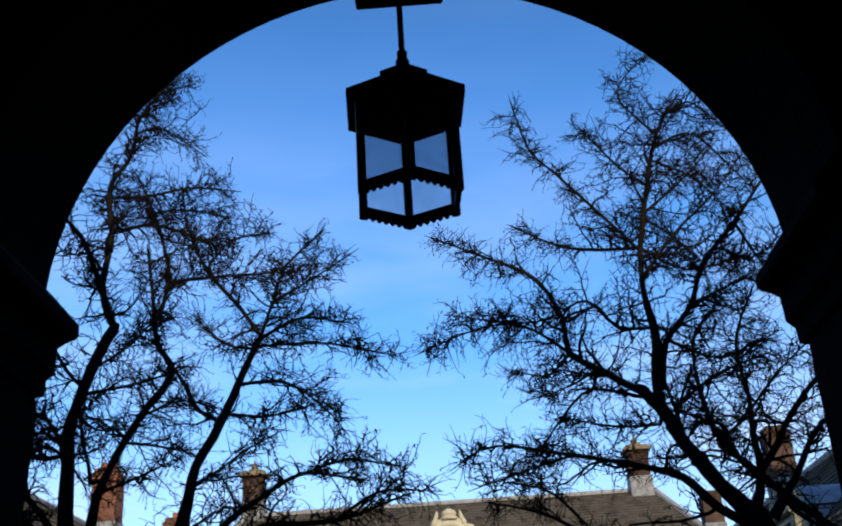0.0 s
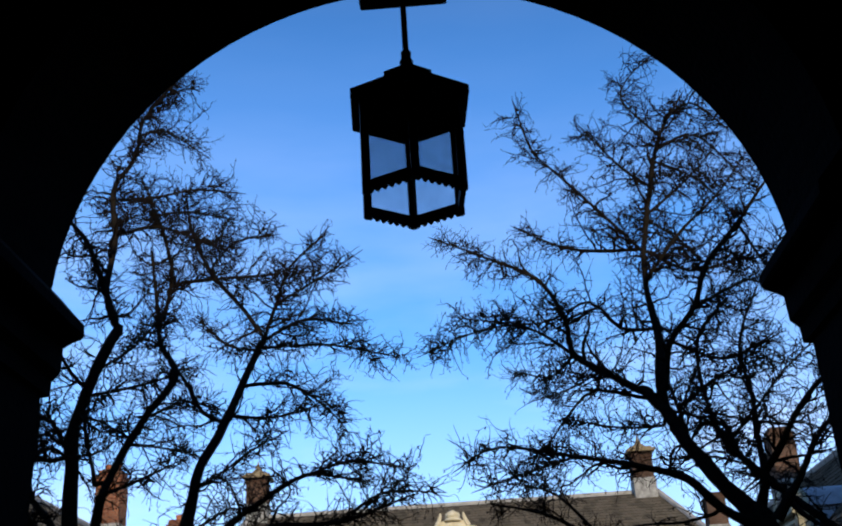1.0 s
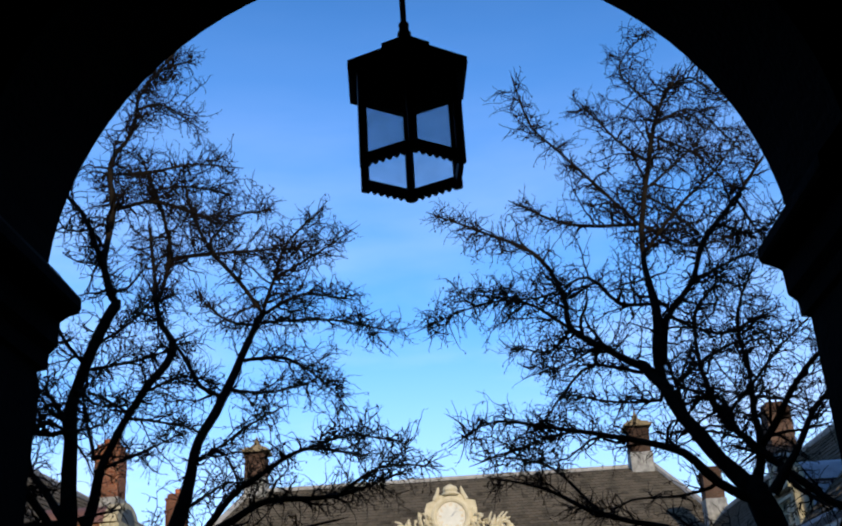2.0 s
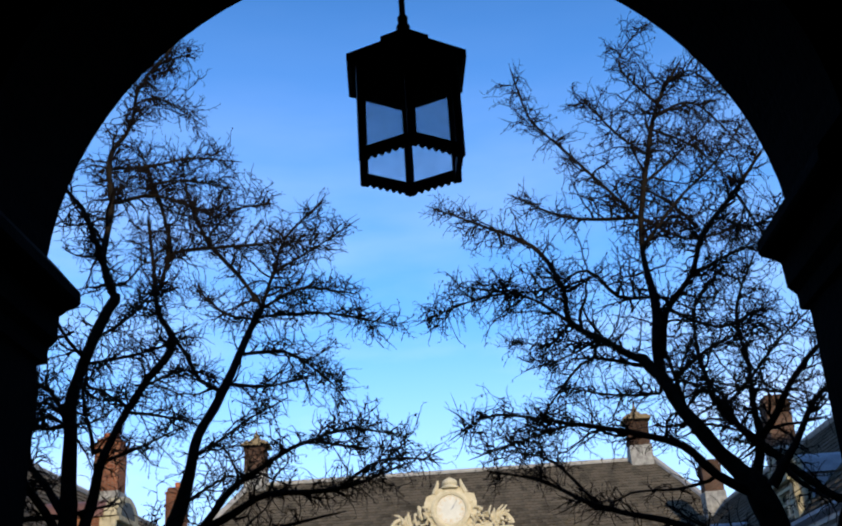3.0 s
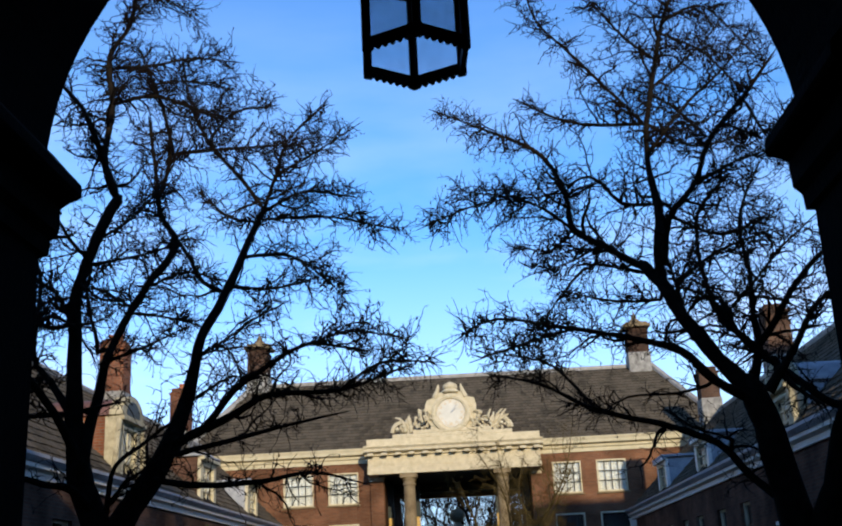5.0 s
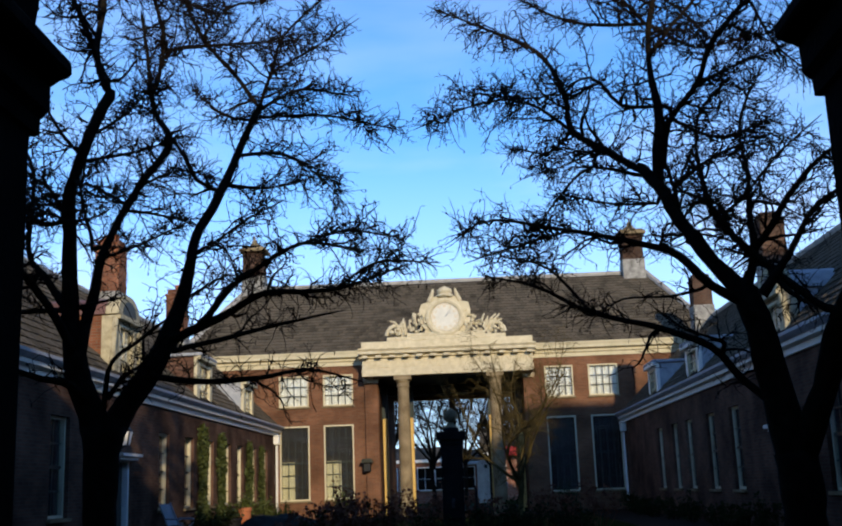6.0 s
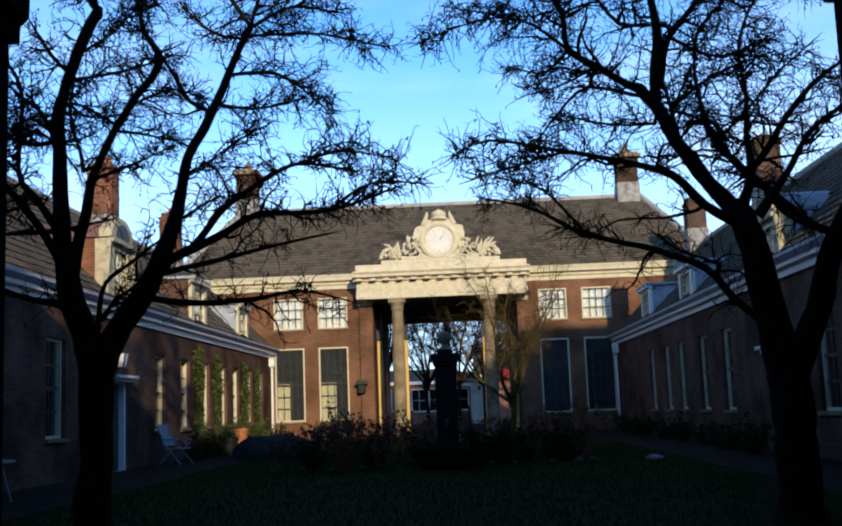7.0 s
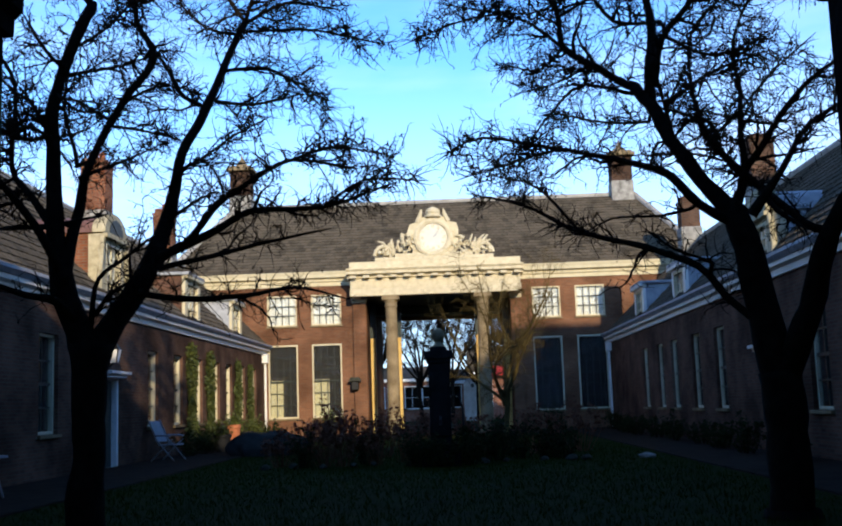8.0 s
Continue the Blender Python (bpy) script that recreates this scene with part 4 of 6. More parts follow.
def dress(limbs, twigs, pods, spacing, reach, thick=1.0, shy=0.04, low=0.0):
    """Grows branchlets, twigs and spurs out of every limb."""
    for line in limbs:
        gone = rng.uniform(0, spacing)
        total = sum(np.linalg.norm(b[:3] - a[:3]) for a, b in zip(line, line[1:]))
        run = 0.0
        for a, b in zip(line, line[1:]):
            seg = np.linalg.norm(b[:3] - a[:3])
            run += seg
            gone += seg
            if a[3] > shy or run < 0.18:
                gone = min(gone, spacing)
                continue
            while gone > spacing:
                gone -= spacing
                if a[2] < low and rng.random() < 0.6:
                    continue
                t = unit((b - a)[:3])
                side = unit(np.cross(t, np.array([rng.gauss(0, 1), rng.gauss(0, 1), rng.gauss(0, 1)])))
                way = unit(side * 0.9 + t * rng.uniform(0.2, 1.1) + np.array([0, 0, rng.uniform(-0.15, 0.3)]))
                way = unit(way * np.array([1.0, 1.0, 0.5]))
                tip = 1 - 0.72 * run / max(total, 0.1)
                far = rng.random() < 0.34
                ln = reach * (rng.uniform(0.9, 1.7) if far else rng.uniform(0.25, 0.8)) * tip
                n = 14 if far else 8
                one = wander(a[:3] + (b - a)[:3] * rng.random(), way, ln, n, 0.20, 0.015)
                r0 = min(a[3] * 0.6, 0.0115 * thick * (0.5 + ln))
                twigs.rod(one, [r0 + (0.0024 * thick - r0) * i / n for i in range(n + 1)], 4)
                flat = np.array([rng.gauss(0, 1), rng.gauss(0, 1), rng.gauss(0, 1)])
                for i in range(1, n + 1):
                    if rng.random() < 0.15:
                        continue
                    # twigs leave the branchlet on alternate sides
                    d1 = unit(one[i] - one[i - 1])
                    sd = unit(np.cross(d1, flat)) * (1 if i % 2 else -1)
                    sd = unit(sd + np.array([rng.gauss(0, 0.45), rng.gauss(0, 0.45), rng.gauss(0, 0.45)]))
                    l2 = reach * rng.uniform(0.10, 0.62) * (1.1 - 0.5 * i / n)
                    two = wander(one[i], d1 * rng.uniform(0.3, 0.9) + sd * 0.9, l2, 5, 0.27, -0.01)
                    twigs.rod(two, [thick * q for q in (0.0045, 0.0038, 0.0033, 0.0028, 0.0022, 0.0015)], 3)
                    for k in (1, 2, 3, 4, 5):
                        if rng.random() < 0.36:
                            d2 = unit(two[k] - two[k - 1])
                            sd = unit(np.cross(d2, np.array([rng.gauss(0, 1), rng.gauss(0, 1), rng.gauss(0, 1)])))
                            three = wander(two[k], d2 * 0.5 + sd, reach * rng.uniform(0.03, 0.15), 2, 0.3, 0)
                            twigs.rod(three, [thick * q for q in (0.0024, 0.0020, 0.0014)], 3)
                    if pods is not None and rng.random() < 0.22:
                        e = two[-1]
                        k = rng.uniform(0.6, 1.1)
                        pods.rod([e, e + k * np.array([0.004, 0, -0.010]), e + k * np.array([0.0, 0.004, -0.022]), e + k * np.array([0.003, 0, -0.032])], [0.002, 0.0065 * k, 0.0065 * k, 0.002], 5)


left_limbs, right_limbs = [], []


def limb(tree, p):
    line = spline(p, 0.12)
    for i in range(1, len(line) - 1):
        q = line[i]
        wob = noise.noise_vector(Vector((q[0] * 2.3, q[1] * 2.3, q[2] * 2.3)))
        q[:3] += np.array(wob) * min(0.035, q[3] * 0.5)
    tree.append(line)


limb(left_limbs, [(-3.53, 10.00, 0.47, 0.197), (-3.52, 10.00, 1.07, 0.163), (-3.51, 10.00, 1.68, 0.159), (-3.50, 10.00, 2.03, 0.175), (-3.49, 10.00, 2.29, 0.217)])
limb(left_limbs, [(-3.53, 10.00, 2.19, 0.155), (-3.71, 9.94, 2.71, 0.119), (-3.78, 9.89, 3.18, 0.099), (-3.78, 9.83, 3.53, 0.083), (-3.81, 9.77, 4.28, 0.065), (-3.75, 9.71, 4.75, 0.056), (-3.61, 9.66, 5.11, 0.053), (-3.37, 9.60, 5.51, 0.057)])
limb(left_limbs, [(-3.37, 9.60, 5.51, 0.038), (-3.49, 9.45, 5.94, 0.030), (-3.53, 9.30, 6.12, 0.030), (-3.61, 9.15, 6.35, 0.024), (-3.80, 9.00, 6.56, 0.016)])
limb(left_limbs, [(-3.41, 9.60, 5.59, 0.041), (-3.58, 9.77, 6.08, 0.034), (-3.58, 9.93, 6.72, 0.032), (-3.70, 10.10, 7.41, 0.030), (-3.54, 10.27, 7.89, 0.022), (-3.51, 10.43, 8.51, 0.019), (-3.21, 10.60, 9.13, 0.013)])
limb(left_limbs, [(-3.70, 9.80, 2.90, 0.067), (-3.65, 9.97, 3.40, 0.058), (-3.56, 10.14, 4.13, 0.043), (-3.29, 10.31, 4.77, 0.039), (-3.03, 10.49, 5.30, 0.040), (-3.25, 10.66, 5.72, 0.027), (-3.37, 10.83, 6.31, 0.022), (-3.51, 11.00, 7.00, 0.016)])
limb(left_limbs, [(-3.38, 11.00, 6.04, 0.022), (-3.31, 11.10, 6.48, 0.025), (-3.33, 11.20, 6.94, 0.023), (-3.53, 11.30, 7.58, 0.020), (-3.78, 11.40, 8.18, 0.014)])
limb(left_limbs, [(-3.46, 10.00, 2.19, 0.150), (-3.31, 10.15, 2.50, 0.126), (-3.14, 10.30, 2.83, 0.113), (-2.98, 10.45, 3.23, 0.093), (-2.88, 10.60, 3.64, 0.070), (-2.79, 10.75, 4.33, 0.054), (-2.55, 10.90, 4.87, 0.050), (-2.32, 11.05, 5.53, 0.039), (-2.19, 11.20, 5.91, 0.040)])
limb(left_limbs, [(-2.19, 11.20, 5.91, 0.025), (-2.54, 11.40, 6.43, 0.026), (-2.96, 11.60, 7.01, 0.023), (-3.27, 11.80, 7.72, 0.017), (-3.41, 12.00, 8.39, 0.011)])
limb(left_limbs, [(-2.19, 11.20, 5.91, 0.025), (-2.00, 10.93, 6.24, 0.022), (-1.83, 10.67, 6.52, 0.015), (-1.42, 10.40, 6.76, 0.012)])
limb(left_limbs, [(-2.20, 11.20, 5.88, 0.022), (-1.70, 11.00, 6.03, 0.018), (-1.19, 10.80, 5.87, 0.012)])
limb(left_limbs, [(-2.21, 11.10, 5.76, 0.018), (-1.41, 10.65, 5.58, 0.015), (-0.68, 10.20, 5.25, 0.008)])
limb(left_limbs, [(-2.59, 11.00, 4.88, 0.027), (-2.81, 10.87, 4.98, 0.024), (-2.93, 10.73, 5.22, 0.021), (-3.02, 10.60, 5.37, 0.018)])
limb(left_limbs, [(-2.99, 10.40, 3.14, 0.049), (-2.62, 10.16, 3.25, 0.040), (-2.26, 9.92, 3.57, 0.031), (-1.90, 9.68, 3.74, 0.025), (-1.45, 9.44, 3.88, 0.017), (-0.93, 9.20, 3.75, 0.010)])
limb(left_limbs, [(-2.92, 10.40, 3.16, 0.049), (-2.38, 10.20, 3.36, 0.040), (-1.91, 10.00, 3.53, 0.034), (-1.20, 9.80, 3.50, 0.021), (-0.57, 9.60, 3.64, 0.010)])
limb(left_limbs, [(-2.90, 10.30, 3.03, 0.032), (-2.32, 10.13, 3.13, 0.026), (-1.75, 9.97, 3.21, 0.018), (-1.24, 9.80, 3.27, 0.010)])
limb(left_limbs, [(-3.14, 10.20, 2.79, 0.037), (-2.57, 9.88, 2.68, 0.031), (-1.99, 9.55, 2.64, 0.025), (-1.39, 9.22, 2.67, 0.014), (-0.93, 8.90, 2.53, 0.007)])
limb(left_limbs, [(-3.57, 10.00, 2.40, 0.052), (-3.71, 9.67, 2.66, 0.040), (-3.85, 9.33, 2.70, 0.029), (-4.10, 9.00, 2.82, 0.019)])
limb(left_limbs, [(-3.73, 9.80, 3.01, 0.051), (-3.87, 9.47, 3.42, 0.040), (-4.03, 9.13, 3.71, 0.031), (-4.08, 8.80, 3.79, 0.019)])
limb(left_limbs, [(-3.77, 9.80, 3.37, 0.046), (-4.10, 9.95, 3.78, 0.037), (-4.35, 10.10, 4.10, 0.027), (-4.38, 10.25, 4.97, 0.022), (-4.69, 10.40, 5.43, 0.017)])
limb(left_limbs, [(-3.74, 10.40, 6.98, 0.021), (-3.34, 10.70, 7.20, 0.022), (-2.65, 11.00, 6.99, 0.013)])
limb(left_limbs, [(-3.36, 11.30, 6.72, 0.023), (-2.69, 10.95, 6.60, 0.019), (-1.63, 10.60, 6.44, 0.009)])
limb(left_limbs, [(-3.64, 9.60, 4.91, 0.021), (-3.76, 9.45, 5.05, 0.021), (-3.88, 9.30, 5.29, 0.013)])
limb(right_limbs, [(3.07, 10.00, 0.28, 0.213), (3.08, 10.00, 0.86, 0.194), (3.08, 10.00, 1.35, 0.191), (3.05, 10.00, 1.80, 0.212)])
limb(right_limbs, [(3.05, 10.00, 1.75, 0.187), (2.96, 10.00, 2.21, 0.157), (2.88, 10.00, 2.73, 0.143), (2.81, 10.00, 3.09, 0.134), (2.75, 10.00, 3.33, 0.119)])
limb(right_limbs, [(3.09, 10.00, 1.75, 0.146), (3.21, 9.75, 2.13, 0.119), (3.31, 9.50, 2.60, 0.107), (3.38, 9.25, 3.00, 0.085), (3.56, 9.00, 3.42, 0.065)])
limb(right_limbs, [(2.78, 10.00, 3.28, 0.098), (2.58, 10.08, 3.55, 0.086), (2.41, 10.16, 3.79, 0.074), (2.22, 10.24, 4.14, 0.069), (2.10, 10.32, 4.46, 0.065), (1.93, 10.40, 4.74, 0.055)])
limb(right_limbs, [(1.95, 10.40, 4.71, 0.042), (1.66, 10.50, 4.92, 0.037), (1.25, 10.60, 5.26, 0.035), (1.23, 10.70, 5.71, 0.027), (0.96, 10.80, 6.25, 0.024), (0.38, 10.90, 6.61, 0.015), (-0.11, 11.00, 6.90, 0.009)])
limb(right_limbs, [(2.10, 10.40, 4.50, 0.060), (2.12, 10.51, 4.91, 0.062), (2.19, 10.63, 5.33, 0.052), (2.16, 10.74, 6.04, 0.033), (2.23, 10.86, 6.55, 0.034), (2.43, 10.97, 7.35, 0.029), (2.68, 11.09, 8.14, 0.023), (3.03, 11.20, 8.72, 0.013)])
limb(right_limbs, [(2.15, 10.40, 4.75, 0.039), (2.21, 10.24, 5.16, 0.036), (2.48, 10.08, 5.49, 0.028), (2.65, 9.92, 5.89, 0.028), (3.04, 9.76, 6.32, 0.022), (3.27, 9.60, 6.59, 0.014)])
limb(right_limbs, [(2.24, 11.00, 6.60, 0.022), (1.78, 11.20, 6.70, 0.019), (1.37, 11.40, 6.88, 0.016), (0.89, 11.60, 7.25, 0.010)])
limb(right_limbs, [(2.21, 11.00, 6.60, 0.022), (1.90, 10.88, 6.92, 0.019), (1.39, 10.75, 7.47, 0.016), (1.07, 10.62, 7.78, 0.013), (0.92, 10.50, 8.27, 0.010)])
limb(right_limbs, [(2.74, 10.00, 3.33, 0.064), (2.91, 10.16, 3.73, 0.045), (2.95, 10.32, 4.17, 0.032), (3.02, 10.48, 4.60, 0.022), (3.03, 10.64, 5.24, 0.017), (3.36, 10.80, 5.90, 0.012)])
limb(right_limbs, [(2.90, 10.10, 3.77, 0.039), (3.05, 9.88, 3.97, 0.033), (3.15, 9.65, 4.17, 0.030), (3.32, 9.42, 4.40, 0.025), (3.47, 9.20, 4.50, 0.017)])
limb(right_limbs, [(2.67, 9.20, 3.16, 0.052), (2.90, 9.07, 3.49, 0.033), (3.07, 8.95, 3.81, 0.026), (3.22, 8.82, 3.94, 0.021), (3.51, 8.70, 4.10, 0.016)])
limb(right_limbs, [(3.24, 9.30, 3.04, 0.038), (3.01, 9.64, 3.37, 0.037), (2.90, 9.98, 3.66, 0.036), (2.57, 10.32, 4.25, 0.027), (2.59, 10.66, 5.28, 0.017), (3.05, 11.00, 5.88, 0.012)])
limb(right_limbs, [(2.88, 10.00, 2.27, 0.041), (2.64, 10.17, 2.55, 0.039), (2.44, 10.33, 2.86, 0.037), (1.95, 10.50, 3.09, 0.032), (1.34, 10.67, 3.31, 0.025), (0.81, 10.83, 3.62, 0.017), (0.32, 11.00, 3.79, 0.009)])
limb(right_limbs, [(2.72, 10.00, 3.25, 0.057), (2.37, 9.87, 3.40, 0.046), (2.06, 9.73, 3.68, 0.038), (1.64, 9.60, 3.79, 0.028), (1.03, 9.47, 3.89, 0.020), (0.34, 9.33, 3.99, 0.012), (-0.01, 9.20, 3.81, 0.007)])
limb(right_limbs, [(2.50, 11.10, 7.42, 0.019), (2.22, 11.45, 7.93, 0.017), (1.88, 11.80, 8.71, 0.011)])
limb(right_limbs, [(2.23, 10.90, 5.58, 0.024), (1.82, 10.72, 5.55, 0.021), (1.49, 10.55, 5.82, 0.015), (0.92, 10.38, 5.55, 0.011), (0.07, 10.20, 5.61, 0.006)])
limb(right_limbs, [(2.89, 11.00, 6.39, 0.018), (2.65, 11.30, 6.93, 0.016), (2.29, 11.60, 7.32, 0.010)])
limb(right_limbs, [(2.59, 10.90, 7.85, 0.016), (3.13, 11.15, 8.13, 0.013), (3.69, 11.40, 7.62, 0.010)])
limb(right_limbs, [(1.25, 10.80, 5.34, 0.021), (0.81, 10.47, 5.53, 0.014), (0.34, 10.13, 5.44, 0.011), (-0.28, 9.80, 5.11, 0.006)])
limb(left_limbs, [(-2.37, 11.00, 5.29, 0.021), (-1.85, 10.80, 5.21, 0.018), (-1.42, 10.60, 4.86, 0.011), (-1.17, 10.40, 4.53, 0.008)])
limb(left_limbs, [(-2.52, 11.00, 4.96, 0.021), (-2.14, 11.40, 5.02, 0.015), (-1.71, 11.80, 5.23, 0.010)])
limb(left_limbs, [(-3.41, 10.30, 4.52, 0.019), (-3.19, 10.60, 4.55, 0.014), (-2.95, 10.90, 4.54, 0.009)])
limb(left_limbs, [(-3.67, 9.70, 4.88, 0.019), (-3.25, 9.95, 5.03, 0.016), (-2.88, 10.20, 5.23, 0.011)])
limb(left_limbs, [(-3.58, 9.70, 5.15, 0.016), (-3.39, 10.15, 5.52, 0.014), (-3.20, 10.60, 6.07, 0.009)])
limb(left_limbs, [(-3.29, 10.40, 4.82, 0.017), (-2.98, 10.80, 5.09, 0.015), (-2.72, 11.20, 5.10, 0.009)])
limb(left_limbs, [(-3.70, 9.60, 4.66, 0.016), (-3.41, 9.40, 4.42, 0.013), (-3.08, 9.20, 4.35, 0.007)])
limb(left_limbs, [(-3.78, 9.60, 4.24, 0.021), (-3.84, 9.30, 4.27, 0.015), (-3.88, 9.00, 4.11, 0.010)])
limb(left_limbs, [(-2.29, 11.20, 5.77, 0.019), (-2.66, 11.40, 5.93, 0.016), (-3.03, 11.60, 6.31, 0.010)])
limb(right_limbs, [(1.93, 10.50, 4.69, 0.025), (1.62, 10.73, 4.85, 0.020), (1.36, 10.97, 4.89, 0.015), (0.91, 11.20, 4.41, 0.009)])
limb(right_limbs, [(2.06, 10.40, 4.36, 0.019), (1.58, 10.10, 4.29, 0.013), (1.08, 9.80, 4.32, 0.008)])
limb(right_limbs, [(1.27, 10.80, 5.30, 0.018), (1.04, 11.10, 5.17, 0.012), (0.71, 11.40, 5.35, 0.009)])
limb(right_limbs, [(1.54, 10.80, 5.10, 0.017), (1.20, 10.55, 4.87, 0.011), (0.84, 10.30, 4.70, 0.008)])
limb(right_limbs, [(2.47, 9.80, 3.96, 0.018), (2.80, 9.67, 4.27, 0.015), (3.08, 9.53, 4.58, 0.010), (3.33, 9.40, 4.78, 0.008)])
limb(right_limbs, [(2.25, 10.40, 4.52, 0.022), (2.61, 10.10, 4.74, 0.016), (3.04, 9.80, 4.83, 0.011)])
limb(left_limbs, [(-3.75, 10.30, 7.38, 0.021), (-3.36, 10.50, 7.48, 0.019), (-2.98, 10.70, 7.66, 0.013), (-2.51, 10.90, 7.69, 0.010)])
limb(left_limbs, [(-3.46, 10.80, 7.40, 0.019), (-3.15, 11.10, 7.59, 0.013), (-2.65, 11.40, 7.59, 0.010)])
limb(left_limbs, [(-3.59, 10.50, 8.33, 0.016), (-3.34, 10.70, 8.51, 0.013), (-2.95, 10.90, 8.29, 0.007)])
limb(left_limbs, [(-3.53, 10.50, 8.55, 0.016), (-3.38, 10.75, 9.04, 0.013), (-3.11, 11.00, 9.30, 0.007)])
limb(left_limbs, [(-3.01, 11.80, 7.10, 0.017), (-2.64, 11.50, 7.31, 0.013), (-2.11, 11.20, 7.23, 0.010)])
limb(left_limbs, [(-2.05, 11.20, 6.35, 0.016), (-1.57, 11.00, 6.50, 0.012), (-1.10, 10.80, 6.69, 0.006)])
limb(right_limbs, [(2.70, 11.20, 8.20, 0.017), (2.48, 11.25, 8.52, 0.013), (2.32, 11.30, 8.85, 0.010), (2.48, 11.35, 9.19, 0.010), (2.80, 11.40, 9.49, 0.007)])
limb(right_limbs, [(2.80, 11.20, 8.42, 0.017), (3.10, 11.00, 8.51, 0.013), (3.40, 10.80, 8.01, 0.006)])
limb(right_limbs, [(2.56, 11.00, 7.72, 0.016), (2.94, 10.80, 7.36, 0.013), (3.24, 10.60, 6.78, 0.009)])
limb(right_limbs, [(2.77, 9.80, 6.02, 0.014), (3.08, 9.65, 5.81, 0.011), (3.33, 9.50, 5.95, 0.006)])
limb(left_limbs, [(-1.19, 9.70, 3.48, 0.018), (-0.77, 9.55, 3.69, 0.013), (-0.31, 9.40, 3.64, 0.007)])
limb(left_limbs, [(-1.44, 9.40, 3.87, 0.015), (-1.02, 9.20, 3.93, 0.012), (-0.62, 9.00, 3.81, 0.007)])
limb(left_limbs, [(-3.58, 9.90, 3.91, 0.021), (-3.22, 10.10, 4.10, 0.016), (-2.90, 10.30, 4.31, 0.008)])
limb(right_limbs, [(1.03, 9.40, 3.87, 0.015), (0.62, 9.20, 3.73, 0.012), (0.17, 9.00, 3.56, 0.007)])
limb(right_limbs, [(1.34, 10.70, 3.32, 0.019), (0.94, 10.85, 3.82, 0.014), (0.56, 11.00, 3.98, 0.009)])
limb(left_limbs, [(-3.86, 9.90, 3.43, 0.031), (-4.02, 9.55, 3.37, 0.023), (-4.08, 9.20, 3.30, 0.012)])
limb(left_limbs, [(-3.87, 9.90, 4.34, 0.026), (-3.88, 9.77, 4.42, 0.024), (-3.95, 9.63, 4.58, 0.021), (-4.07, 9.50, 4.68, 0.013)])
limb(left_limbs, [(-3.84, 9.90, 4.34, 0.024), (-3.98, 9.70, 4.25, 0.023), (-4.10, 9.50, 4.25, 0.015), (-4.18, 9.30, 4.24, 0.010)])
limb(left_limbs, [(-3.50, 10.00, 2.44, 0.029), (-3.42, 9.86, 2.81, 0.023), (-3.28, 9.72, 2.94, 0.020), (-3.06, 9.58, 3.03, 0.018), (-2.84, 9.44, 3.14, 0.015), (-2.62, 9.30, 3.24, 0.007)])
limb(left_limbs, [(-3.43, 10.00, 2.59, 0.023), (-3.29, 9.87, 2.74, 0.021), (-3.08, 9.73, 2.82, 0.015), (-2.86, 9.60, 2.99, 0.008)])
limb(left_limbs, [(-3.73, 9.90, 3.46, 0.021), (-3.48, 9.70, 3.45, 0.015), (-3.24, 9.50, 3.44, 0.008)])
limb(left_limbs, [(-2.72, 10.50, 4.10, 0.017), (-2.44, 10.33, 4.19, 0.014), (-2.10, 10.17, 4.35, 0.011), (-1.80, 10.00, 4.43, 0.006)])
limb(left_limbs, [(-2.78, 10.40, 3.60, 0.016), (-2.64, 10.57, 3.74, 0.014), (-2.45, 10.73, 3.88, 0.011), (-2.25, 10.90, 3.88, 0.006)])
limb(left_limbs, [(-3.72, 10.20, 4.10, 0.022), (-3.78, 10.27, 4.30, 0.019), (-3.87, 10.35, 4.52, 0.019), (-3.95, 10.42, 4.81, 0.017), (-3.93, 10.50, 5.15, 0.011)])
limb(right_limbs, [(2.88, 9.60, 3.43, 0.032), (2.95, 9.30, 3.19, 0.024), (3.02, 9.00, 3.02, 0.014)])
limb(right_limbs, [(2.50, 10.00, 2.85, 0.020), (2.30, 9.80, 2.89, 0.015), (2.07, 9.60, 2.93, 0.012), (1.84, 9.40, 3.05, 0.007)])
limb(right_limbs, [(2.30, 9.90, 3.36, 0.018), (1.98, 9.77, 3.28, 0.013), (1.51, 9.63, 3.25, 0.010), (1.22, 9.50, 3.09, 0.006)])
limb(right_limbs, [(2.29, 10.20, 3.89, 0.026), (2.27, 10.40, 4.27, 0.024), (2.27, 10.60, 4.58, 0.022), (2.24, 10.80, 4.99, 0.014)])
limb(right_limbs, [(2.81, 9.80, 3.61, 0.028), (2.63, 9.93, 3.90, 0.023), (2.54, 10.05, 4.18, 0.021), (2.40, 10.18, 4.36, 0.016), (2.16, 10.30, 4.47, 0.011)])

